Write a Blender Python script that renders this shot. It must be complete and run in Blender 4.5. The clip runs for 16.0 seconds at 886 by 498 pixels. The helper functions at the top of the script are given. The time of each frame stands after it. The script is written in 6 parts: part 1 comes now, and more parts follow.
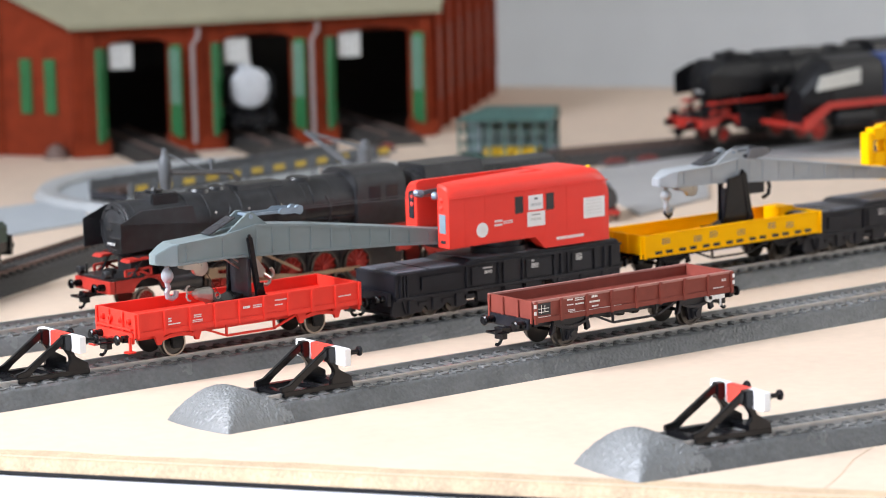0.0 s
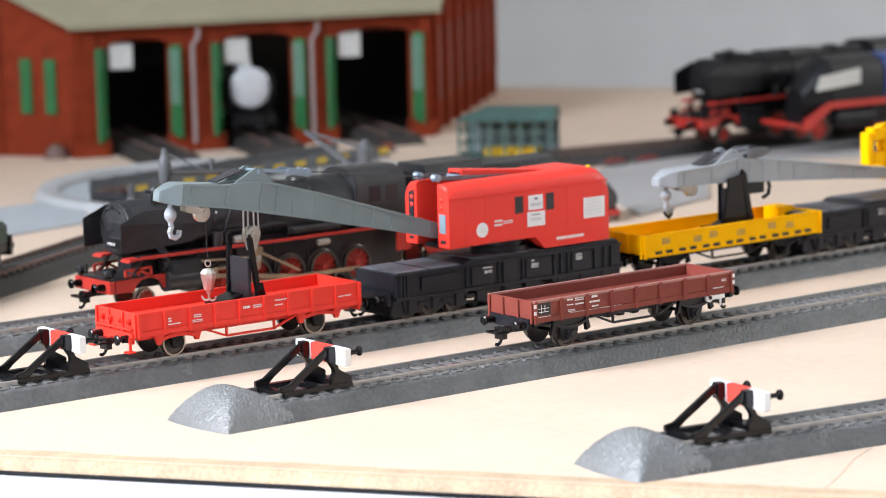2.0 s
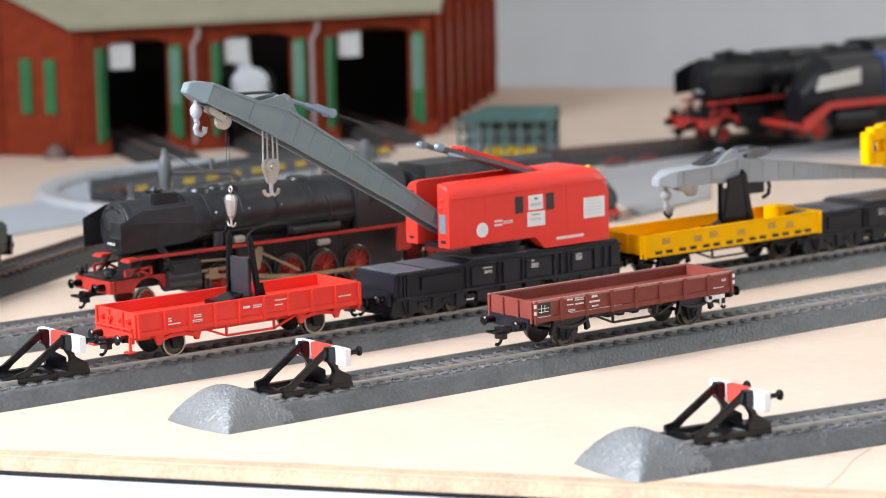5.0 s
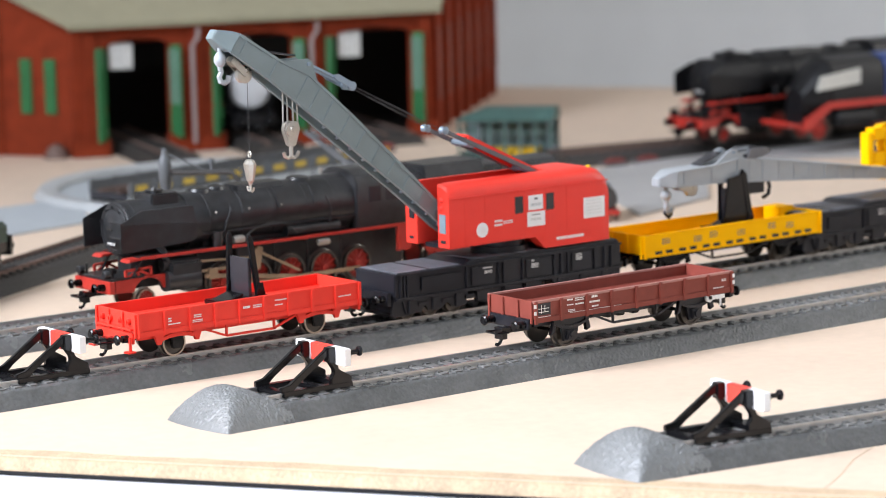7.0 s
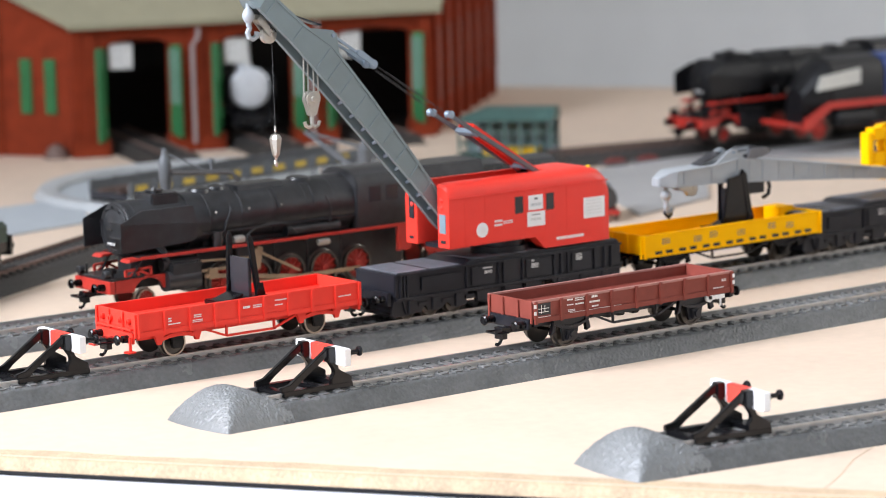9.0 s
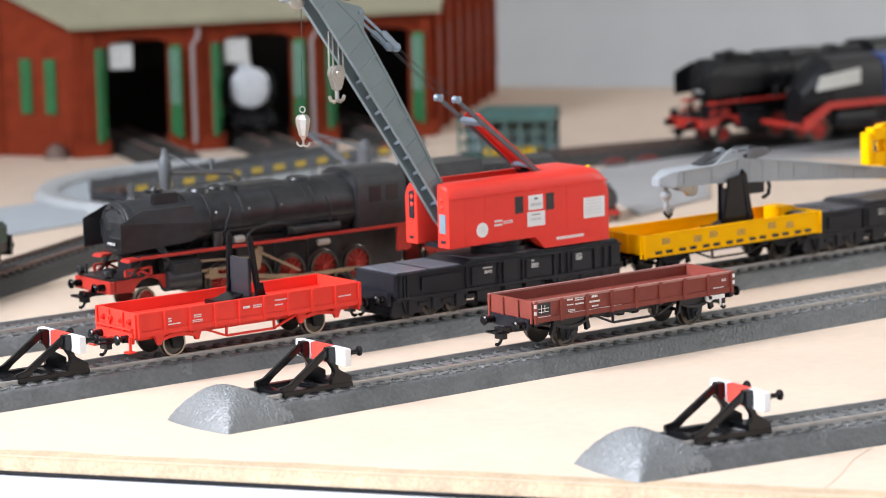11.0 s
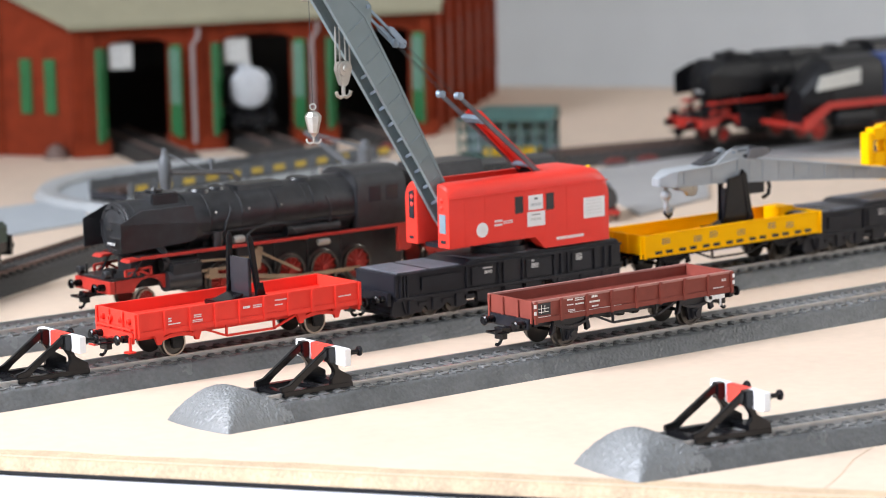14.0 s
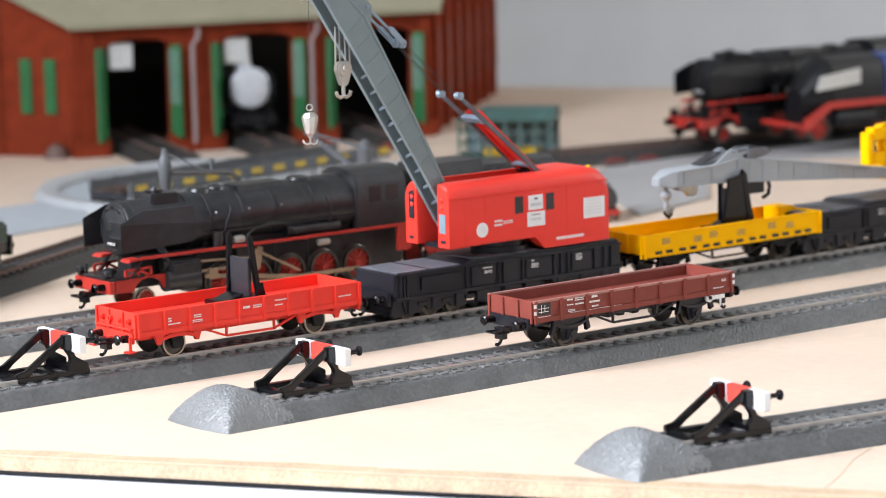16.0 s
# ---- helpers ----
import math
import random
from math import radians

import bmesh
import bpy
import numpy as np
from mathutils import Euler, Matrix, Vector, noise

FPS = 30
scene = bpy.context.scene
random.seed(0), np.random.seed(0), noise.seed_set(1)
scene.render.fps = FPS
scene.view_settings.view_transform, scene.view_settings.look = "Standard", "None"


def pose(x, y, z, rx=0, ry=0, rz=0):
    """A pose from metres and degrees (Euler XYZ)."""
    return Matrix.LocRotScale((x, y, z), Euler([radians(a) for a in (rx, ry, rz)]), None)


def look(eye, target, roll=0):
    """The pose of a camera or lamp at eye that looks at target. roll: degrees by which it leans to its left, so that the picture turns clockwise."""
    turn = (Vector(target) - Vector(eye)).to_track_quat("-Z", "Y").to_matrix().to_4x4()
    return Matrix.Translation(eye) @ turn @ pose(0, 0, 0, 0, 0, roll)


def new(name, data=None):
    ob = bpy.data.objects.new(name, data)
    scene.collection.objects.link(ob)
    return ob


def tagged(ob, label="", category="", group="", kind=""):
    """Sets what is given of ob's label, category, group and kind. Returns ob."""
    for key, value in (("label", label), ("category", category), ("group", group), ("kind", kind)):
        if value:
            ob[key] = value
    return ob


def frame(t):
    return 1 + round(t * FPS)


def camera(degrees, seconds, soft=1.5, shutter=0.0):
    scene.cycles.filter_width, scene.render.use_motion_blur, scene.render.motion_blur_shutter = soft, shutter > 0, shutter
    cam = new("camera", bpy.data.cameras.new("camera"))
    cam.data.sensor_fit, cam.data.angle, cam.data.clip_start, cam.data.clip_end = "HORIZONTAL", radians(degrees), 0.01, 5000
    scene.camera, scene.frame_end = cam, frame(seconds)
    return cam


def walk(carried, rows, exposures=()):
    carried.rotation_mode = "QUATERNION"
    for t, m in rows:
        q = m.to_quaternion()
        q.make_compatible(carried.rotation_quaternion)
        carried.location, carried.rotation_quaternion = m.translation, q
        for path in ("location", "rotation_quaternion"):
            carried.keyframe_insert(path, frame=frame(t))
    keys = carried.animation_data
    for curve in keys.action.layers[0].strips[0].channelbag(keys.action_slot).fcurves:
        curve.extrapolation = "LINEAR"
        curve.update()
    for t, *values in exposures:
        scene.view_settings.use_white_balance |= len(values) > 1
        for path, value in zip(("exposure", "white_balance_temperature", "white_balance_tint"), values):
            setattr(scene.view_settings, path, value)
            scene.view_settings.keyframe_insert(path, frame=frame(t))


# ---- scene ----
EYE = Vector((0.0, 0.0, 0.2351))
AIM = Vector((0.60059, 0.78519, -0.15087))
cam = camera(16.92, 16.0, soft=0.6)
cam.data.dof.use_dof, cam.data.dof.focus_distance, cam.data.dof.aperture_fstop = True, 1.19, 15.5
walk(cam, [(0, look(EYE, EYE + AIM, -1.39)), (16.0, look(EYE, EYE + AIM, -1.39))], [(0, 1.0, 6500, 10), (16.0, 1.0, 6500, 10)])

# ---- light: a bright room with soft daylight ----
world = bpy.data.worlds.new("daylight")
scene.world = world
world.use_nodes = True
wn = world.node_tree
sky = wn.nodes.new("ShaderNodeTexSky")
sky.sky_type, sky.sun_disc = "NISHITA", False
sky.sun_elevation, sky.sun_rotation = radians(52), radians(-75)
sky.air_density, sky.dust_density, sky.ozone_density = 1.0, 4.0, 0.6
wn.links.new(sky.outputs[0], wn.nodes["Background"].inputs[0])
wn.nodes["Background"].inputs[1].default_value = 0.12
WIN = (-1.8, -0.25)
SIDE = Vector((0.167, -0.2405, 0)).normalized()
DEEP = Vector((-SIDE.y, SIDE.x, 0))
window = new("window_light", bpy.data.lights.new("window_light", "AREA"))
window.data.shape, window.data.size, window.data.size_y = "RECTANGLE", 1.5, 1.1
window.data.energy, window.data.color = 53.0, (0.89, 0.965, 1.12)
MID = Vector((0.5183, 0.9476, 1.08)) - SIDE * 0.79 + DEEP * (sum(WIN) / 2)
window.matrix_world = look(MID, MID + SIDE - Vector((0, 0, 0.25)))


# a second, weaker lamp, added as fill to brighten the far wall
far_fill = new("far_fill_light", bpy.data.lights.new("far_fill_light", "AREA"))
far_fill.data.shape, far_fill.data.size, far_fill.data.size_y = "RECTANGLE", 1.1, 1.1
far_fill.data.energy, far_fill.data.color = 14.0, (1.0, 0.955, 0.88)
MID2 = Vector((0.5183, 0.9476, 1.0)) + SIDE * 2.58 + DEEP * 1.65
far_fill.matrix_world = look(MID2, MID2 - SIDE + DEEP * 0.25)


# ---- materials ----
def mat(name, colour, rough=0.5, metal=0.0, vary=0.12, size=0.004, bump=0.0, bump_size=0.0006, second=None, coat=0.0, jitter=0.0, deep=1.0, spec=0.5, grain=False):
    """A painted, moulded or metal surface: colour that varies at two scales, and a fine relief."""
    m = bpy.data.materials.new(name)
    m.use_nodes = True
    n, l = m.node_tree.nodes, m.node_tree.links
    b = n["Principled BSDF"]
    b.inputs["Roughness"].default_value, b.inputs["Metallic"].default_value = rough, metal
    b.inputs["Coat Weight"].default_value, b.inputs["Specular IOR Level"].default_value = coat, spec
    tc = n.new("ShaderNodeTexCoord")
    fine, wide = n.new("ShaderNodeTexNoise"), n.new("ShaderNodeTexNoise")
    fine.inputs["Scale"].default_value, fine.inputs["Detail"].default_value = 1 / size, 5
    wide.inputs["Scale"].default_value, wide.inputs["Detail"].default_value = 0.12 / size, 3
    for t in (fine, wide):
        l.new(tc.outputs["Object"], t.inputs["Vector"])
    add = n.new("ShaderNodeMath")
    add.operation = "ADD"
    l.new(fine.outputs["Fac"], add.inputs[0])
    l.new(wide.outputs["Fac"], add.inputs[1])
    last = add
    if jitter:
        oi, mul, a2 = n.new("ShaderNodeObjectInfo"), n.new("ShaderNodeMath"), n.new("ShaderNodeMath")
        mul.operation, mul.inputs[1].default_value = "MULTIPLY_ADD", jitter
        mul.inputs[2].default_value = -jitter / 2
        l.new(oi.outputs["Random"], mul.inputs[0])
        l.new(add.outputs[0], a2.inputs[0])
        l.new(mul.outputs[0], a2.inputs[1])
        last = a2
    ramp = n.new("ShaderNodeValToRGB")
    lo = second or tuple(c * (1 - vary) for c in colour)
    hi = colour if second else tuple(min(1, c * (1 + vary)) for c in colour)
    ramp.color_ramp.elements[0].position, ramp.color_ramp.elements[0].color = 0.32, (*lo, 1)
    ramp.color_ramp.elements[1].position, ramp.color_ramp.elements[1].color = 0.68, (*hi, 1)
    half = n.new("ShaderNodeMath")
    half.operation, half.inputs[1].default_value = "MULTIPLY", 0.5
    l.new(last.outputs[0], half.inputs[0])
    l.new(half.outputs[0], ramp.inputs[0])
    l.new(ramp.outputs[0], b.inputs["Base Color"])
    rr = n.new("ShaderNodeMapRange")
    rr.inputs["To Min"].default_value, rr.inputs["To Max"].default_value = max(0.03, rough - 0.1), min(1, rough + 0.1)
    l.new(wide.outputs["Fac"], rr.inputs[0])
    l.new(rr.outputs[0], b.inputs["Roughness"])
    if bump:
        bn, bp = n.new("ShaderNodeTexVoronoi" if grain else "ShaderNodeTexNoise"), n.new("ShaderNodeBump")
        bn.inputs["Scale"].default_value = 1 / bump_size
        if not grain:
            bn.inputs["Detail"].default_value = 3
        bp.invert = grain
        bp.inputs["Strength"].default_value, bp.inputs["Distance"].default_value = bump, bump_size * deep
        l.new(tc.outputs["Object"], bn.inputs["Vector"])
        l.new(bn.outputs["Distance" if grain else "Fac"], bp.inputs["Height"])
        l.new(bp.outputs[0], b.inputs["Normal"])
    return m


M_BOARD = mat("fibreboard", (0.62, 0.485, 0.37), 0.75, vary=0.07, size=0.006, bump=0.1, bump_size=0.001)
M_EDGE = mat("fibreboard_cut", (0.50, 0.37, 0.24), 0.95, vary=0.25, size=0.0016, bump=0.5, bump_size=0.0014)
M_CLOTH = mat("white_cover", (0.78, 0.82, 0.88), 0.7, vary=0.03, size=0.01)
M_WALL = mat("grey_wall", (0.67, 0.66, 0.64), 0.8, vary=0.04, size=0.05)
# grey of the unseen walls and ceiling, set by the fill they bounce
M_ROOM = mat("bounce_fill_grey", (0.48, 0.48, 0.47), 0.8, vary=0.03, size=0.05)
M_BALLAST = mat("ballast_plastic", (0.106, 0.109, 0.108), 0.24, vary=0.25, size=0.002, bump=0.35, bump_size=0.0005)
M_MOUND = mat("mound_plastic", (0.165, 0.170, 0.168), 0.3, vary=0.2, size=0.002, bump=0.35, bump_size=0.0005)
M_SLEEPER = mat("sleeper_plastic", (0.15, 0.148, 0.142), 0.5, vary=0.25, size=0.002, jitter=0.3)
M_RAIL = mat("rail_steel", (0.55, 0.54, 0.52), 0.36, 0.8, vary=0.15, size=0.003)
M_RED = mat("red_plastic", (0.82, 0.048, 0.030), 0.38, vary=0.05, size=0.01, bump=0.05, spec=0.35)
M_REDCAB = mat("red_cab_plastic", (0.82, 0.046, 0.030), 0.36, vary=0.05, size=0.01, bump=0.05, spec=0.35)
M_BROWN = mat("oxide_brown_plastic", (0.215, 0.046, 0.032), 0.55, vary=0.12, size=0.004, bump=0.08, spec=0.3)
M_YELLOW = mat("yellow_plastic", (1.0, 0.49, 0.0), 0.5, vary=0.05, size=0.01, spec=0.06)
M_BLACK = mat("black_plastic", (0.005, 0.005, 0.006), 0.24, vary=0.25, size=0.005, bump=0.05, spec=0.4)
M_CHASSIS = mat("chassis_black_plastic", (0.013, 0.0135, 0.018), 0.36, vary=0.2, size=0.004, bump=0.06, spec=0.4)
M_BOOM = mat("grey_green_plastic", (0.178, 0.218, 0.222), 0.42, vary=0.07, size=0.008, bump=0.05)
M_GREY = mat("pale_grey_plastic", (0.33, 0.35, 0.365), 0.5, vary=0.06, size=0.008)
M_STEELBLUE = mat("blue_grey_metal", (0.24, 0.30, 0.36), 0.38, 0.3, vary=0.1, size=0.003)
M_NICKEL = mat("nickel_metal", (0.47, 0.44, 0.39), 0.3, 0.8, vary=0.1, size=0.002)
M_THREAD = mat("grey_thread", (0.05, 0.05, 0.05), 0.8)
M_WHITE = mat("white_plastic", (0.82, 0.81, 0.80), 0.45, vary=0.03)
M_PRINT = mat("white_print", (0.80, 0.78, 0.76), 0.6, vary=0.03)
M_SIGNRED = mat("signal_red", (0.75, 0.06, 0.04), 0.45, vary=0.05)
M_WHEEL = mat("dark_wheel_metal", (0.10, 0.09, 0.08), 0.35, 0.7, vary=0.2)
M_TYRE = mat("wheel_tyre_metal", (0.42, 0.36, 0.30), 0.3, 0.9, vary=0.15)
M_LOCO = mat("dusty_loco_black", (0.018, 0.0185, 0.020), 0.32, vary=0.7, size=0.005, bump=0.12, spec=0.55)
# darker copy of the loco black: far engines' dimmer light put into colour
M_JET = mat("dimmed_far_loco_black", (0.007, 0.007, 0.008), 0.4, vary=0.4, size=0.005, spec=0.3)
M_STOPRED = mat("dull_dark_red_plastic", (0.17, 0.03, 0.025), 0.6)
M_WARN = mat("yellow_warning_paint", (0.55, 0.36, 0.03), 0.6)
M_LOCORED = mat("loco_frame_red", (0.42, 0.03, 0.02), 0.4, vary=0.15)
M_ROD = mat("brown_metal_rods", (0.36, 0.27, 0.18), 0.4, 0.6, vary=0.2)
M_BRICK = mat("brick_red_plastic", (0.215, 0.031, 0.010), 0.8, vary=0.25, size=0.01, spec=0.15)
M_ROOF = mat("roof_felt", (0.29, 0.265, 0.175), 0.8, vary=0.08, size=0.01)
M_GREEN = mat("green_door_paint", (0.018, 0.14, 0.04), 0.5, vary=0.15)
# near-black: the shade inside the shed is put into this colour
M_DARK = mat("shaded_interior", (0.010, 0.009, 0.008), 0.9, vary=0.2)
M_GLASSGREY = mat("pale_window_film", (0.52, 0.52, 0.48), 0.4)
M_SILVER = mat("silver_smokebox", (0.62, 0.64, 0.66), 0.4, 0.3, vary=0.1)
M_BLUE = mat("blue_loco_paint", (0.02, 0.05, 0.20), 0.4)
M_TURNTABLE = mat("pale_blue_grey_plastic", (0.40, 0.41, 0.41), 0.6, vary=0.08, size=0.01)
M_DKGREEN = mat("dark_green_plastic", (0.05, 0.105, 0.09), 0.5, vary=0.15)
M_LAMP = mat("amber_lamp_plastic", (0.85, 0.5, 0.02), 0.25)
M_SLATE = mat("dark_window_film", (0.03, 0.03, 0.035), 0.25)
M_PALEBLUE = mat("pale_blue_window_film", (0.20, 0.27, 0.31), 0.3)
M_IRON = mat("dark_iron_plastic", (0.10, 0.105, 0.11), 0.5, vary=0.2, size=0.004)
M_OLIVE = mat("olive_green_plastic", (0.02, 0.045, 0.03), 0.5, vary=0.2)
M_DECK = mat("dusty_black_deck", (0.12, 0.122, 0.14), 0.5, vary=0.35, size=0.004, bump=0.15)
M_ROAD = mat("pale_grey_card", (0.34, 0.33, 0.32), 0.8, vary=0.08, size=0.02)
# paler than the body: worn edge plus its highlight, both in the colour
M_BROWNEDGE = mat("worn_highlit_brown_edge", (0.40, 0.19, 0.16), 0.55, vary=0.2, size=0.003)
M_DOORGLASS = mat("greenish_door_glazing", (0.13, 0.23, 0.17), 0.3, vary=0.15)
M_PIPE = mat("dull_pink_pipe", (0.33, 0.26, 0.24), 0.6)
M_DUSK = mat("dark_track_plastic", (0.035, 0.031, 0.028), 0.6, vary=0.3, size=0.002, bump=0.5, bump_size=0.001)
M_STRUT = mat("dull_grey_strut_plastic", (0.12, 0.12, 0.13), 0.45, vary=0.2, size=0.004)
M_PIT = mat("pale_blue_pit_card", (0.36, 0.39, 0.41), 0.7, vary=0.08, size=0.015)
M_RUST = mat("rust_brown_track", (0.16, 0.10, 0.08), 0.7, vary=0.3, size=0.003)


# ---- mesh helpers: all lengths in millimetres ----
def box(bm, x0, x1, y0, y1, z0, z1):
    v = [bm.verts.new(p) for p in ((x0, y0, z0), (x1, y0, z0), (x1, y1, z0), (x0, y1, z0), (x0, y0, z1), (x1, y0, z1), (x1, y1, z1), (x0, y1, z1))]
    for f in ((3, 2, 1, 0), (4, 5, 6, 7), (0, 1, 5, 4), (1, 2, 6, 5), (2, 3, 7, 6), (3, 0, 4, 7)):
        bm.faces.new([v[i] for i in f])
    return bm


def prism(bm, poly, a, b, axis="y", mid=None):
    """A flat outline drawn out from a to b along an axis. The outline's two numbers are the other two axes in order."""
    def put(u, v, w):
        return {"x": (w, u, v), "y": (u, w, v), "z": (u, v, w)}[axis]
    lo = [bm.verts.new(put(u, v, a)) for u, v in poly]
    hi = [bm.verts.new(put(u, v, b)) for u, v in poly]
    n = len(poly)
    fs = [bm.faces.new(lo[::-1]), bm.faces.new(hi)]
    fs += [bm.faces.new((lo[i], lo[(i + 1) % n], hi[(i + 1) % n], hi[i])) for i in range(n)]
    return bm


def rod(bm, p, q, r, r2=None, seg=8):
    """A round bar from p to q."""
    p, q = Vector(p), Vector(q)
    d = q - p
    m = Matrix.Translation((p + q) / 2) @ d.to_track_quat("Z", "Y").to_matrix().to_4x4()
    bmesh.ops.create_cone(bm, cap_ends=True, segments=seg, radius1=r, radius2=r if r2 is None else r2, depth=d.length, matrix=m)
    return bm


def bar(bm, p, q, w, h):
    """A square bar from p to q: w across, h high."""
    p, q = Vector(p), Vector(q)
    d = (q - p).normalized()
    up = Vector((0, 0, 1)) if abs(d.z) < 0.9 else Vector((1, 0, 0))
    s = d.cross(up).normalized()
    t = s.cross(d)
    v = [bm.verts.new(e + s * (w / 2 * i) + t * (h / 2 * j)) for e in (p, q) for i, j in ((-1, -1), (1, -1), (1, 1), (-1, 1))]
    for f in ((3, 2, 1, 0), (4, 5, 6, 7), (0, 1, 5, 4), (1, 2, 6, 5), (2, 3, 7, 6), (3, 0, 4, 7)):
        bm.faces.new([v[i] for i in f])
    return bm


def tube(bm, pts, r, seg=8):
    """One round body swept along the points."""
    pts = [Vector(p) for p in pts]
    rings, side = [], None
    for i, p in enumerate(pts):
        d = (pts[min(i + 1, len(pts) - 1)] - pts[max(i - 1, 0)]).normalized()
        if side is None:
            side = d.orthogonal().normalized()
        side = (side - d * side.dot(d)).normalized()
        up = d.cross(side)
        rings.append([bm.verts.new(p + side * (r * math.cos(6.28319 * k / seg)) + up * (r * math.sin(6.28319 * k / seg))) for k in range(seg)])
    for a, b in zip(rings, rings[1:]):
        for k in range(seg):
            bm.faces.new((a[k], a[(k + 1) % seg], b[(k + 1) % seg], b[k]))
    bm.faces.new(rings[0][::-1])
    bm.faces.new(rings[-1])
    return bm


def ball(bm, p, r, s=(1, 1, 1)):
    bmesh.ops.create_icosphere(bm, subdivisions=2, radius=r, matrix=Matrix.Translation(p) @ Matrix.Diagonal((*s, 1)))
    return bm


def lathe(bm, profile, p, axis=(0, 0, 1), seg=20, hollow=False):
    """A turned body: profile of (radius, height) along the axis from p."""
    m = Matrix.Translation(p) @ Vector(axis).to_track_quat("Z", "Y").to_matrix().to_4x4()
    rings = []
    for r, h in profile:
        rings.append([bm.verts.new(m @ Vector((r * math.cos(6.28319 * i / seg), r * math.sin(6.28319 * i / seg), h))) for i in range(seg)])
    for a, b in zip(rings, rings[1:] + (rings[:1] if hollow else [])):
        for i in range(seg):
            bm.faces.new((a[i], a[(i + 1) % seg], b[(i + 1) % seg], b[i]))
    if not hollow:
        bm.faces.new(rings[0][::-1])
        bm.faces.new(rings[-1])
    return bm


def B():
    return bmesh.new()


def mesh_of(name, bm, material, bevel=0.0, smooth=True):
    bm.normal_update()
    if bevel:
        es = [e for e in bm.edges if len(e.link_faces) == 2 and e.calc_face_angle(0) > 0.6]
        bmesh.ops.bevel(bm, geom=es, offset=bevel, segments=2, affect="EDGES", clamp_overlap=True)
    for v in bm.verts:
        v.co *= 0.001
    bmesh.ops.recalc_face_normals(bm, faces=bm.faces[:])
    me = bpy.data.meshes.new(name)
    bm.to_mesh(me)
    bm.free()
    me.materials.append(material)
    if smooth:
        me.shade_smooth()
        me.set_sharp_from_angle(angle=radians(32))
    return me


def part(name, bm, material, parent, label="", bevel=0.0):
    ob = new(name, mesh_of(name, bm, material, bevel))
    ob.parent = parent
    return tagged(ob, label)


def thing(name, label, category, m=None, group="", kind=""):
    ob = new(name)
    ob.empty_display_size = 0.01
    if m is not None:
        ob.matrix_basis = m
    return tagged(ob, label, category, group, kind)


def share(src, m, parent, label=""):
    ob = new(src.name.split(".")[0], src.data)
    ob.parent, ob.matrix_basis = parent, m
    return tagged(ob, label)


def setting(name, bm, material, label, category, bevel=0.0):
    return tagged(new(name, mesh_of(name, bm, material, bevel)), label, category, "", "structure")


def script(text, size, material, parent, m, name="lettering", label=""):
    """Raised writing on a surface: size in millimetres, thin as print."""
    cu = bpy.data.curves.new(name, "FONT")
    cu.body, cu.size, cu.extrude, cu.resolution_u = text, size * 0.001, 0.00002, 2
    tmp = new("tmp_text", cu)
    me = bpy.data.meshes.new_from_object(tmp.evaluated_get(bpy.context.evaluated_depsgraph_get()))
    bpy.data.objects.remove(tmp)
    me.materials.clear()
    me.materials.append(material)
    ob = new(name, me)
    ob.parent, ob.matrix_basis = parent, m
    return tagged(ob, label)


RAIL = 0.0095

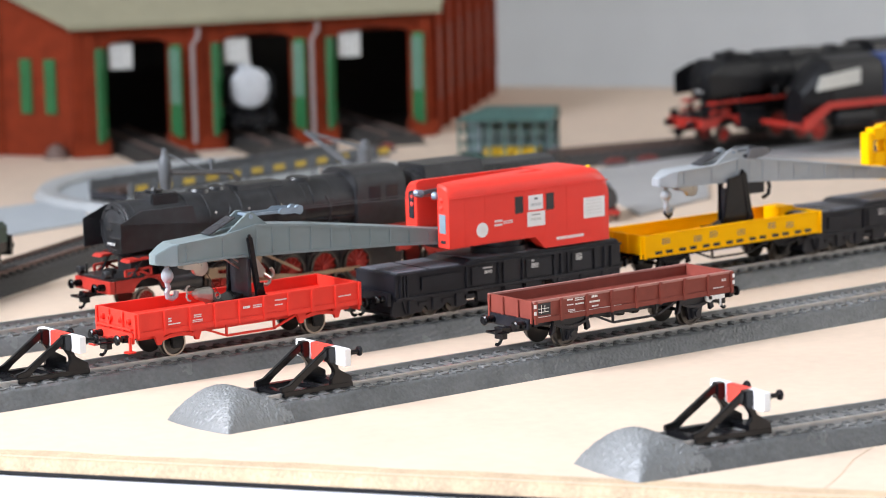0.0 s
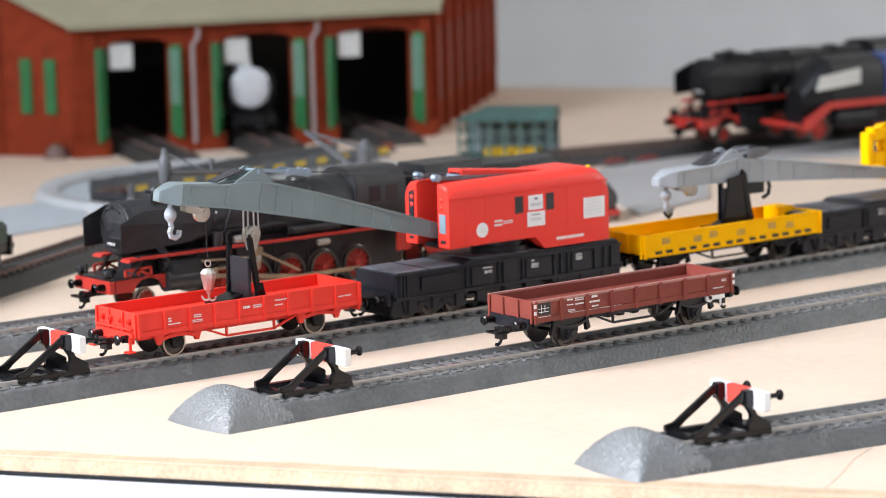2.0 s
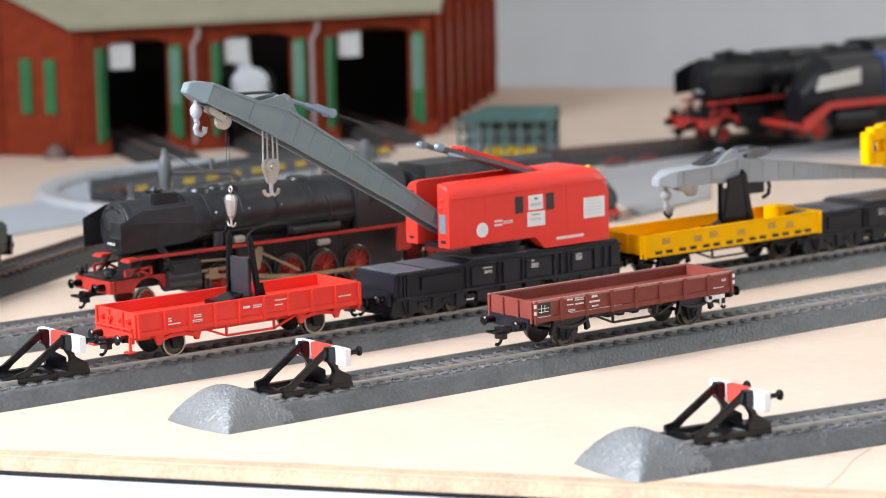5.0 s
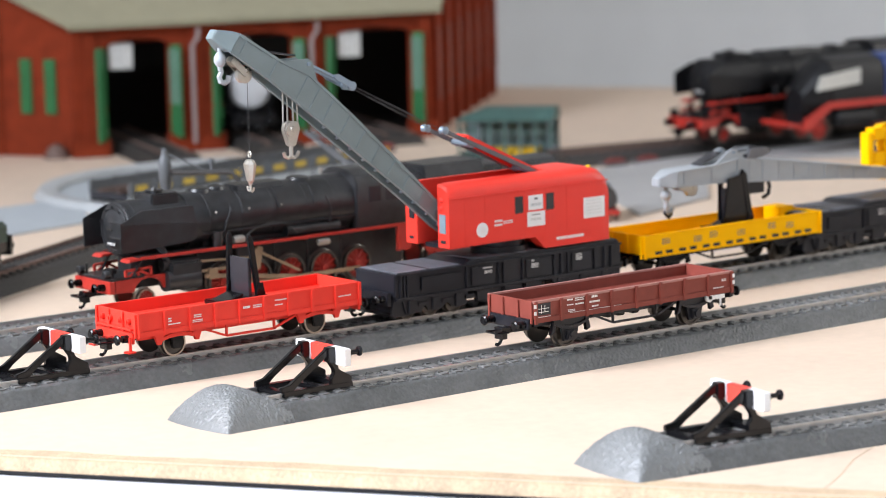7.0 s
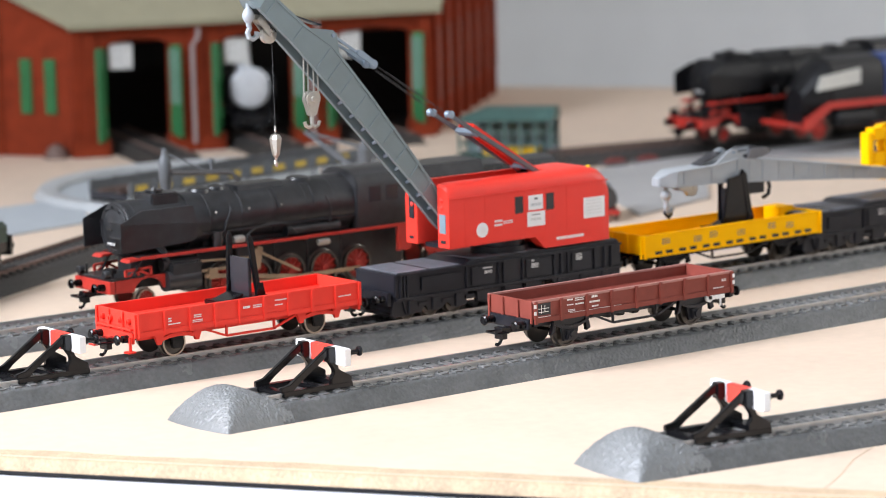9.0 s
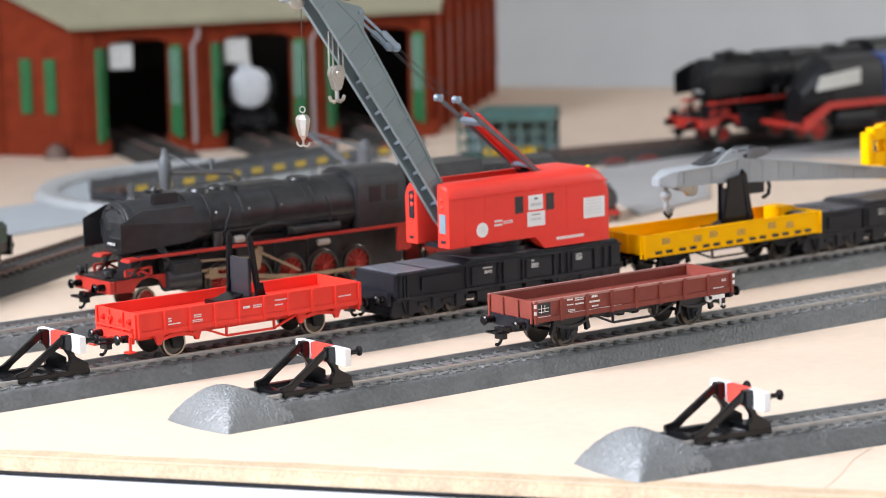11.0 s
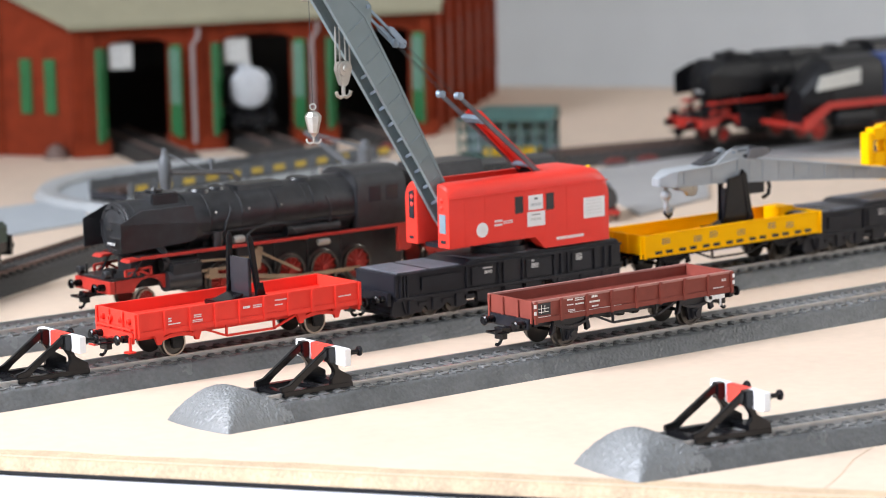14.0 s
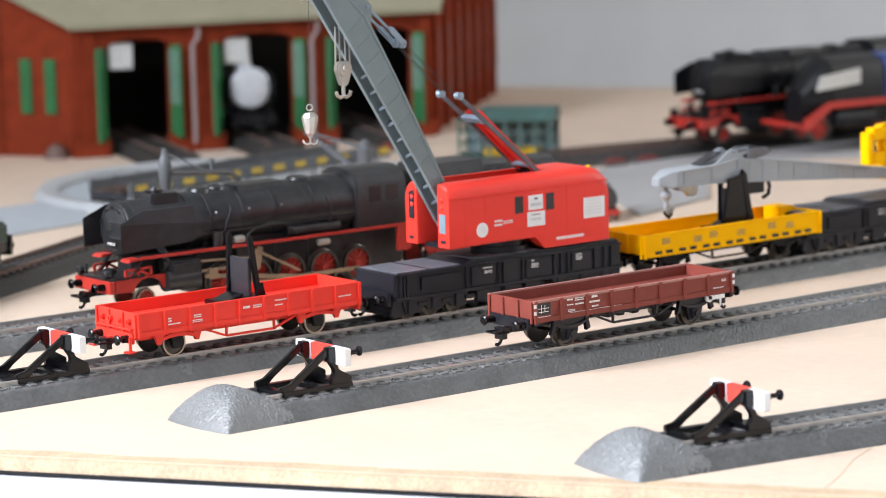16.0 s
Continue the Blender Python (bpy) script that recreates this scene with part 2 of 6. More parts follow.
# ---- baseboard, cover and wall ----
def ground():
    d = Vector((0.167, -0.2405, 0)).normalized()
    a = Vector((0.5183, 0.9476, 0))
    back = Vector((d.y, -d.x, 0)) * -1
    p = [a - d * 0.76, a + d * 1.6, a + d * 1.6 + back * 1.34, a - d * 0.76 + back * 1.34]
    q = [(v.x * 1000, v.y * 1000) for v in p]
    bm = B()
    prism(bm, q, -6.0, 0.0, "z")
    setting("ground", bm, M_BOARD, "pale tan fibreboard baseboard under the model tracks", "baseboard", 0.25)
    bm = B()
    f = [(v.x * 1000, v.y * 1000) for v in (a - d * 0.76 + back * 0.0002, a + d * 1.6 + back * 0.0002, a + d * 1.6 - back * 0.0016, a - d * 0.76 - back * 0.0016)]
    prism(bm, f, -5.6, -0.3, "z")
    setting("trim", bm, M_EDGE, "rough sawn fibreboard edge of the baseboard", "board edge", 0.4)
    # the torn upper layer leaves a rough strip along the front edge
    bm = B()
    n = 420
    outer, inner = [], []
    for i in range(n + 1):
        u = -0.3 + 0.9 * i / n
        w = 0.0085 + 0.0022 * noise.noise(Vector((u * 30, 0, 0))) + 0.0012 * noise.noise(Vector((u * 160, 3, 0)))
        p, q = a + d * u + back * 0.0003, a + d * u + back * w
        outer.append((p.x * 1000, p.y * 1000)), inner.append((q.x * 1000, q.y * 1000))
    prism(bm, outer + inner[::-1], -0.2, 0.06, "z")
    setting("trim", bm, M_EDGE, "rough torn strip along the baseboard edge", "board edge")
    bm = B()
    e = [a - d * 0.77 - back * 0.35, a + d * 2.0 - back * 0.35, a + d * 2.0 + back * 1.3, a - d * 0.77 + back * 1.3]
    prism(bm, [(v.x * 1000, v.y * 1000) for v in e], -13, -8.0, "z")
    setting("tabletop", bm, M_CLOTH, "white tabletop under the baseboard", "tabletop")
    # added black strip: the shadow in the gap under the board, as colour
    bm = B()
    f = [(v.x * 1000, v.y * 1000) for v in (a - d * 0.76 + back * 0.002, a + d * 1.6 + back * 0.002, a + d * 1.6 + back * 0.02, a - d * 0.76 + back * 0.02)]
    prism(bm, f, -8.0, -6.0, "z")
    setting("trim", bm, M_BLACK, "black strip for the shaded gap under the baseboard edge", "batten")
    bm = B()
    crack = [(692.3, 701.0), (703.4, 706.5), (717.1, 714.5), (727.2, 721.6), (736.2, 727.7), (747.5, 733.3), (758.2, 738.4), (769.4, 742.0)]
    for p0, p1 in zip(crack, crack[1:]):
        bar(bm, (p0[0], p0[1], 0.03), (p1[0], p1[1], 0.03), 0.45, 0.1)
    setting("trim", bm, M_EDGE, "thin brown crack line in the baseboard surface", "crack")
    bm = B()
    w0 = a + back * 2.3
    e = [w0 - d * 0.8, w0 + d * 2.6, w0 + d * 2.6 + back * 0.02, w0 - d * 0.8 + back * 0.02]
    prism(bm, [(v.x * 1000, v.y * 1000) for v in e], -740, 1900, "z")
    setting("wall_north", bm, M_WALL, "plain light grey wall behind the layout", "wall")


def room():
    """The unseen rest of the room, added for bounce light: side walls, one with a window, floor and ceiling."""
    d = Vector((0.167, -0.2405, 0)).normalized()
    k = Vector((-d.y, d.x, 0))
    a = Vector((0.5183, 0.9476, 0))

    def slab(name, u0, u1, v0, v1, z0, z1, label, cat, mt):
        q = [a + d * u + k * v for u, v in ((u0, v0), (u1, v0), (u1, v1), (u0, v1))]
        setting(name, prism(B(), [(p.x * 1000, p.y * 1000) for p in q], z0, z1, "z"), mt, label, cat)
    slab("floor", -0.8, 2.6, -2.6, 2.3, -760, -740, "plain grey room floor", "floor", M_WALL)
    slab("ceiling", -0.8, 2.6, -2.6, 2.3, 1900, 1920, "unseen grey ceiling that bounces fill light", "ceiling", M_ROOM)
    slab("wall_south", -0.8, 2.6, -2.62, -2.6, -740, 1900, "unseen grey wall that bounces fill light", "wall", M_ROOM)
    # the opening here is made up to hold the added fill lamp
    for z0, z1, v0, v1 in ((-740, 430, -2.6, 2.3), (1570, 1900, -2.6, 2.3), (430, 1570, -2.6, 1.08), (430, 1570, 2.22, 2.3)):
        slab("wall_east", 2.6, 2.62, v0, v1, z0, z1, "unseen grey wall round an opening for the added fill light", "wall", M_ROOM)
    for z0, z1, v0, v1 in ((-740, 500, -2.6, 2.3), (1650, 1900, -2.6, 2.3), (500, 1650, -2.6, WIN[0]), (500, 1650, WIN[1], 2.3)):
        slab("wall_west", -0.82, -0.8, v0, v1, z0, z1, "unseen grey wall round a window", "wall", M_ROOM)


# ---- tracks ----
SLEEPER = {}
JIT = np.random.RandomState(5).rand(256, 256, 3)


def grains(u, v, cell):
    """Height of a pebbled surface, 0 to 1, at the places u, v in millimetres: one dome for each cell."""
    u, v = np.asarray(u) / cell, np.asarray(v) / cell
    iu, iv = np.floor(u).astype(int), np.floor(v).astype(int)
    best, tall = np.full(u.shape, 9.0), np.zeros(u.shape)
    for du in (-1, 0, 1):
        for dv in (-1, 0, 1):
            j = JIT[(iu + du) % 256, (iv + dv) % 256]
            d = (iu + du + j[..., 0] - u) ** 2 + (iv + dv + j[..., 1] - v) ** 2
            tall = np.where(d < best, j[..., 2], tall)
            best = np.minimum(best, d)
    return np.maximum(0, 1 - 1.3 * best) * (0.45 + 0.55 * tall)


def grain_bed(lo, length, step, coarse):
    """Ballast bed with a pebbled surface as one closed mesh, from lo to length along x."""
    def stretch(p, q, n):
        return [(p[0] + (q[0] - p[0]) * i / n, p[1] + (q[1] - p[1]) * i / n) for i in range(n)]
    n = 4 if coarse else 16
    prof = stretch((-20, 0), (-15.3, 6.4), n) + stretch((-15.3, 6.4), (-14.2, 6.9), 2) + stretch((-14.2, 6.9), (14.2, 6.9), 30) + stretch((14.2, 6.9), (20, 0), 5) + [(20, 0)]
    prof = np.array(prof)
    xs = np.linspace(lo, length, int((length - lo) / step) + 1)
    run = np.concatenate([[0], np.cumsum(np.hypot(*np.diff(prof, axis=0).T))])
    tan = np.gradient(prof, axis=0)
    nrm = np.stack([-tan[:, 1], tan[:, 0]], 1) / np.linalg.norm(tan, axis=1)[:, None]
    X, R = np.meshgrid(xs, run, indexing="ij")
    h = 0.62 * grains(X, R, 0.95) + 0.2 * grains(X + 31, R + 7, 0.6) - 0.22
    h *= np.minimum(1, np.minimum(run, run[-1] - run) / 0.8)[None, :]
    Y = prof[:, 0][None, :] + nrm[:, 0][None, :] * h
    Z = prof[:, 1][None, :] + nrm[:, 1][None, :] * h
    m, k = len(xs), len(prof)
    co = np.stack([X, Y, np.maximum(Z, 0)], 2).reshape(-1, 3) * 0.001
    i, j = np.meshgrid(np.arange(m - 1), np.arange(k - 1), indexing="ij")
    a = (i * k + j).ravel()
    faces = np.stack([a, a + k, a + k + 1, a + 1], 1).tolist()
    faces += [[q * k for q in range(m)] + [q * k + k - 1 for q in range(m - 1, -1, -1)], list(range(k))[::-1], [(m - 1) * k + q for q in range(k)]]
    me = bpy.data.meshes.new("ballast")
    me.from_pydata(co.tolist(), [], faces)
    me.shade_smooth()
    return me


def track(label, m, length, lo=0.0, material=None, grain=0.0):
    """A straight of plastic-ballasted track along x from lo to length, in millimetres."""
    t = thing("model_track", label, "track", m, "model tracks")
    if grain:
        me = grain_bed(lo, length, grain, grain > 0.8)
        me.materials.append(material or M_BALLAST)
        bed = tagged(new("ballast", me), "grey moulded plastic ballast")
        bed.parent = t
    else:
        bm = B()
        prism(bm, [(-20, 0), (20, 0), (19.6, 0.8), (15.3, 6.4), (14.2, 6.9), (-14.2, 6.9), (-15.3, 6.4), (-19.6, 0.8)], lo, length, "x")
        part("ballast", bm, material or M_BALLAST, t, "grey moulded plastic ballast")
    dark = material is M_DUSK
    for s in (-1, 1):
        bm = B()
        c = 8.75 * s
        prism(bm, [(c - 1.0, 7.0), (c + 1.0, 7.0), (c + 0.35, 7.5), (c + 0.35, 8.7), (c + 0.6, 8.9), (c + 0.6, 9.5), (c - 0.6, 9.5), (c - 0.6, 8.9), (c - 0.35, 8.7), (c - 0.35, 7.5)], lo, length, "x")
        part("rail", bm, M_RUST if dark else M_RAIL, t, "rusty rail" if dark else "dull steel rail")
    if dark not in SLEEPER:
        bm = B()
        box(bm, -1.75, 1.75, -13.6, 13.6, 6.2, 7.6)
        for s in (-1, 1):
            box(bm, -1.2, 1.2, s * 8.75 - 2.0, s * 8.75 + 2.0, 7.5, 8.1)
        box(bm, -0.5, 0.5, -0.5, 0.5, 7.6, 8.0)
        SLEEPER[dark] = mesh_of("sleeper", bm, M_DUSK if dark else M_SLEEPER)
    x = lo + 3.0
    while x < length - 2:
        ob = new("sleeper", SLEEPER[dark])
        ob.parent, ob.location.x = t, x * 0.001
        x += 7.2
    return t


def mound(t, x0):
    """The rounded heap that closes the ballast's end, from x0 back to x0 + 34."""
    bm = B()
    nx, ny = 130, 124
    grid = []
    for i in range(nx + 1):
        row = []
        for j in range(ny + 1):
            y = -20 + 40.0 * j / ny
            start = 3.4 * ((y - 5) / 25.0) ** 2
            x = start + (34.0 - start) * i / nx
            front = 15.4 * (1 - max(0.0, 1 - (x - start) / 18.0) ** 1.8)
            side = 15.4 * (1 - (abs(y) / 20.0) ** 2.2)
            tail = 15.6 if x < 15.5 else max(5.8, 15.6 - ((x - 15.5) / 17.0) ** 1.25 * 9.0)
            k = 1.3
            z = max(0.0, -k * math.log(math.exp(-front / k) + math.exp(-side / k) + math.exp(-tail / k)))
            e = min(x - start, 20 - abs(y))
            if min(i, j, ny - j) == 0:
                z = 0.0
            row.append((x, y, z, e))
        grid.append(row)
    g = np.array(grid)
    along = np.cumsum(np.hypot(np.diff(g[..., 0], axis=0, prepend=g[:1, :, 0]), np.diff(g[..., 2], axis=0, prepend=g[:1, :, 2])), axis=0)
    across = np.cumsum(np.hypot(np.diff(g[..., 1], axis=1, prepend=g[:, :1, 1]), np.diff(g[..., 2], axis=1, prepend=g[:, :1, 2])), axis=1)
    pebble = (0.55 * grains(along + 90, across + 60, 0.95) - 0.15) * np.clip(g[..., 3] / 1.5, 0, 1)
    grid = [[bm.verts.new((x0 + g[i, j, 0] - 0.35 * pebble[i, j], g[i, j, 1] + (0.5 if g[i, j, 1] > 0 else -0.5) * pebble[i, j], max(0.0, g[i, j, 2] + pebble[i, j]))) for j in range(ny + 1)] for i in range(nx + 1)]
    for i in range(nx):
        for j in range(ny):
            bm.faces.new((grid[i][j], grid[i + 1][j], grid[i + 1][j + 1], grid[i][j + 1]))
    rim = [grid[0][j] for j in range(ny + 1)] + [grid[i][ny] for i in range(1, nx + 1)] + [grid[nx][j] for j in range(ny - 1, -1, -1)] + [grid[i][0] for i in range(nx - 1, 0, -1)]
    bm.faces.new(rim)
    part("end_mound", bm, M_MOUND, t, "rough grey moulded heap at the track end")


def buffer_stop(m, label):
    """Black A-framed stop on the rails, its beam at local x = 0, the buffers towards +x; z = 0 at the board."""
    t = thing("buffer_stop", label, "buffer stop", m, "buffer stops")
    for s in (-1, 1):
        y = 8.75 * s
        bm = B()
        box(bm, -26.5, 6.2, y - 1.6, y + 1.6, 7.7, 10.0)
        part("base_rail", bm, M_BLACK, t, bevel=0.25)
        bm = B()
        prism(bm, [(-27, 9.5), (-21.6, 9.5), (-18.6, 12.3), (-3.6, 22.2), (-2.6, 24.4), (-5.0, 24.4), (-23.0, 12.4), (-27, 11.6)], y - 1.0, y + 1.0)
        part("rear_strut", bm, M_BLACK, t, bevel=0.25)
        bm = B()
        prism(bm, [(-6.0, 21.0), (-2.6, 21.6), (0.2, 15.4), (2.2, 14.2), (6.0, 12.0), (6.0, 9.6), (-3.6, 9.6), (-3.6, 12.0), (-2.2, 14.2), (-2.4, 15.6)], y - 1.2, y + 1.2)
        part("front_strut", bm, M_BLACK, t, bevel=0.25)
        bm = B()
        box(bm, -5.2, -2.0, y - 1.9, y + 1.9, 18.8, 24.6)
        part("beam_bracket", bm, M_BLACK, t, bevel=0.25)
        bm = B()
        yb = 10.0 * s
        lathe(bm, [(1.3, 0), (1.3, 4.4), (0.9, 4.6), (0.9, 8.0), (1.9, 8.3), (2.0, 9.0), (1.5, 9.5)], (1.0, yb * 1.0, 21.4), (1, 0, 0), 14)
        part("buffer", bm, M_BLACK, t, "black round buffer")
    for x in (-24.5, -8.0, 3.2):
        bm = B()
        box(bm, x - 1.8, x + 1.8, -8.75, 8.75, 8.0, 9.8)
        part("cross_tie", bm, M_BLACK, t, bevel=0.2)
    for a, b, mt, nm in ((-16.6, -6.2, M_WHITE, "white"), (-6.2, 6.2, M_SIGNRED, "red"), (6.2, 16.6, M_WHITE, "white")):
        bm = B()
        box(bm, -2.0, 1.2, a, b, 17.6, 24.4)
        part("beam_section", bm, mt, t, nm + " painted beam section", bevel=0.3)
    return t


# ---- wagon parts ----
def wheelset(t, x, z=0.0, r=5.6, spoke=M_WHEEL, rim=M_TYRE):
    w = part("wheelset", rod(B(), (x, -12.2, r + z), (x, 12.2, r + z), 0.8), M_BLACK, t, "dark metal axle")
    for s in (-1, 1):
        bm = B()
        lathe(bm, [(r * 0.98, 0), (r + 0.75, 0.2), (r + 0.75, 0.8), (r, 1.1), (r, 3.0), (r * 0.85, 3.1), (r * 0.8, 2.6), (r * 0.35, 2.5), (r * 0.3, 3.2), (0.6, 3.2)], (x, s * 7.4, r + z), (0, s, 0), 28)
        part("wheel", bm, spoke, w, "dark wheel with a bright tread")
        bm = B()
        lathe(bm, [(r * 0.86, 0), (r * 0.98, 0.0), (r * 0.98, 0.35), (r * 0.86, 0.35)], (x, s * 10.3, r + z), (0, s, 0), 28, True)
        part("tyre", bm, rim, w, "metal wheel rim")
    return w


def coupler(t, x, s, z=8.3, mt=None):
    """Short hook coupler with its loop, at the end x, pointing along s."""
    mt = mt or M_BLACK
    bm = B()
    box(bm, min(x, x - 8 * s), max(x, x - 8 * s), -3.4, 3.4, z - 0.6, z + 1.6)
    box(bm, min(x, x + 5 * s), max(x, x + 5 * s), -2.2, 2.2, z - 0.8, z + 1.2)
    box(bm, min(x + 3 * s, x + 5.6 * s), max(x + 3 * s, x + 5.6 * s), -2.6, 2.6, z - 3.2, z + 1.6)
    tube(bm, [(x + 4 * s, -0.5, z - 2.5), (x + 5.4 * s, -0.5, z - 4.8), (x + 6.6 * s, -0.5, z - 5.4), (x + 7.4 * s, -0.5, z - 5.0)], 0.7)
    tube(bm, [(x + 3 * s, -3.6, z - 0.4), (x + 9 * s, -3.6, z), (x + 9.6 * s, -2.6, z), (x + 9.6 * s, 2.6, z), (x + 9 * s, 3.6, z), (x + 3 * s, 3.6, z - 0.4)], 0.45)
    part("coupler", bm, mt, t, "black plastic hook coupler")


def buffers(t, x, s, z=11.0, mt=None):
    for y in (-10.0, 10.0):
        bm = B()
        lathe(bm, [(1.6, 0), (1.6, 2.6), (1.0, 2.7), (1.0, 4.2), (2.1, 4.6), (2.2, 5.3), (1.6, 5.8)], (x, y, z), (s, 0, 0), 16)
        part("buffer", bm, mt or M_BLACK, t, "black round buffer")


def bars(t, x, y, z, w, h, rows, mt=None, face=-1, name="lettering"):
    """Unreadable print as rows of thin bars on a side wall, from x rightwards and z downwards."""
    bm = B()
    step = h / rows
    rnd = random.Random(int(x * 31 + z * 7 + w))
    for i in range(rows):
        u, zz = 0.0, z - i * step
        while u < w:
            l = min(w - u, rnd.uniform(0.35, 1.1))
            box(bm, x + u, x + u + l, y, y + 0.06 * face, zz - step * 0.52, zz)
            u += l + 0.16
    part(name, bm, mt or M_PRINT, t, "white print")


def low_wagon(t, body_mat, L, W, zt, zb, zf, ribs, under, wheel_x, brace=True):
    """Open low-sided two-axle wagon centred on x = 0; z from the rail's top."""
    h, w = L / 2, W / 2
    bm = B()
    box(bm, -h + 1.0, h - 1.0, -w + 1.0, w - 1.0, zb + 1.5, zf)
    part("floor", bm, body_mat, t)
    n = 22
    plank = None
    for i in range(n):
        w0 = (L - 2.8) / n
        if plank is None:
            plank = mesh_of("floor_plank", box(B(), 0, w0 - 0.25, -w + 1.2, w - 1.2, zf - 0.5, zf + 0.25), body_mat)
        ob = new("floor_plank", plank)
        ob.parent, ob.location.x = t, (-h + 1.4 + w0 * i) * 0.001
    for s in (-1, 1):
        y0, y1 = (-w, -w + 1.1) if s < 0 else (w - 1.1, w)
        bm = B()
        box(bm, -h, h, y0, y1, zb + 1.8, zt)
        side = part("side_wall", bm, body_mat, t, bevel=0.18)
        yo = s * w
        bm = B()
        box(bm, -h, h, min(yo, yo + 0.45 * s), max(yo, yo + 0.45 * s), zb, zb + 2.2)
        part("sill", bm, body_mat, side, bevel=0.12)
        bm = B()
        box(bm, -h - 0.2, h + 0.2, min(yo - 1.2 * s, yo + 0.35 * s), max(yo - 1.2 * s, yo + 0.35 * s), zt - 0.9, zt + 0.05)
        part("top_rail", bm, M_BROWNEDGE if body_mat is M_BROWN else body_mat, side, bevel=0.15)
        for i in range(ribs):
            x = -h + 0.9 + (L - 1.8) * i / (ribs - 1)
            bm = B()
            prism(bm, [(x - 0.75, zb - 0.3), (x + 0.75, zb - 0.3), (x + 0.75, zt - 0.1), (x - 0.75, zt - 0.1)], yo, yo + 0.95 * s)
            part("stanchion", bm, body_mat, side, bevel=0.18)
    for s in (-1, 1):
        x0, x1 = (-h, -h + 1.2) if s < 0 else (h - 1.2, h)
        bm = B()
        box(bm, x0, x1, -w + 1.1, w - 1.1, zb + 1.5, zt)
        end = part("end_wall", bm, body_mat, t, bevel=0.18)
        for y in (-w + 1.0, -w / 3, w / 3, w - 1.0):
            bm = B()
            xo = s * h
            box(bm, min(xo, xo + 0.8 * s), max(xo, xo + 0.8 * s), y - 0.7, y + 0.7, zb - 0.2, zt - 0.2)
            part("stanchion", bm, body_mat, end, bevel=0.18)
        bm = B()
        box(bm, min(s * h, s * h + 1.3 * s), max(s * h, s * h + 1.3 * s), -w + 2, w - 2, zb - 2.8, zb + 1.6)
        part("headstock", bm, under if under is not M_RED else body_mat, t, bevel=0.25)
        buffers(t, s * (h + 1.2), s, zb - 0.8, M_BLACK)
        coupler(t, s * (h + 1.2), s)
    for s in (-1, 1):
        bm = B()
        box(bm, -h + 3, h - 3, s * 10.4 - 0.6, s * 10.4 + 0.6, zb - 2.2, zb + 1.6)
        part("frame_beam", bm, under, t)
        for wx in wheel_x:
            bm = B()
            if body_mat is M_RED:
                for e in (-1, 1):
                    q = wx + e * 9.2
                    prism(bm, [(q - 2.8, zb + 0.6), (q + 2.8, zb + 0.6), (q + 0.9, 6.2), (q - 0.9, 6.2)], s * 13.4 - 0.8, s * 13.4 + 0.8)
            else:
                prism(bm, [(wx - 8.4, zb), (wx + 8.4, zb), (wx + 7.4, zb - 2.2), (wx + 4.6, 8.4), (wx + 3.4, 2.8), (wx - 3.4, 2.8), (wx - 4.6, 8.4), (wx - 7.4, zb - 2.2)], s * 12.4 - 0.7, s * 12.4 + 0.7)
            guard = part("axle_guard", bm, under, t, bevel=0.15)
            bm = B()
            prism(bm, [(wx - 9.5, zb - 2.2), (wx - 4.5, zb - 0.9), (wx, zb - 0.4), (wx + 4.5, zb - 0.9), (wx + 9.5, zb - 2.2), (wx + 9.0, zb - 3.4), (wx + 4.5, zb - 2.4), (wx, zb - 2.0), (wx - 4.5, zb - 2.4), (wx - 9.0, zb - 3.4)] if body_mat is M_RED else
                  [(wx - 9.5, zb - 1.2), (wx - 4.5, zb - 2.7), (wx, zb - 3.3), (wx + 4.5, zb - 2.7), (wx + 9.5, zb - 1.2), (wx + 9.0, zb - 2.2), (wx + 4.5, zb - 4.0), (wx, zb - 4.7), (wx - 4.5, zb - 4.0), (wx - 9.0, zb - 2.2)], s * 13.4 - 0.6, s * 13.4 + 0.6)
            part("leaf_spring", bm, under, guard)
            if body_mat is M_RED:
                part("axle_box", prism(B(), [(wx - 3.2, 9.6), (wx + 3.2, 9.6), (wx + 2.2, 3.6), (wx - 2.2, 3.6)], s * 12.3 - 1.0, s * 12.3 + 1.0), M_BLACK, guard, "black axle box", bevel=0.3)
            else:
                part("axle_box", box(B(), wx - 2.6, wx + 2.6, s * 13.4 - 1.3, s * 13.4 + 1.3, 3.4, 7.6), under, guard, bevel=0.4)
                part("axle_cap", rod(B(), (wx, s * 14.6, 5.6), (wx, s * 15.4, 5.6), 1.5, seg=14), under, guard)
                for e in (-1, 1):
                    part("spring_hanger", prism(B(), [(wx + e * 8.2 - 0.8, zb), (wx + e * 8.2 + 0.8, zb), (wx + e * 9.6 + 1.0, 7.0), (wx + e * 9.6 - 1.2, 6.0)], s * 12.8 - 1.0, s * 12.8 + 1.0), under, guard, bevel=0.2)
        if brace:
            bm = B()
            y = s * 12.6
            pts = [(wheel_x[0] + 12, zb - 0.5), (-11, zb - 5.2), (13, zb - 5.2), (wheel_x[1] - 10, zb - 0.5)]
            for (xa, za), (xb, zz) in zip(pts, pts[1:]):
                bar(bm, (xa, y, za), (xb, y, zz), 0.9, 0.9)
            for xa in (-11, 13):
                bar(bm, (xa, y, zb), (xa, y, zb - 5.4), 0.9, 0.9)
            part("truss_rod", bm, under, t)
    for wx in wheel_x:
        wheelset(t, wx, rim=M_TYRE if body_mat is M_RED else M_WHEEL)


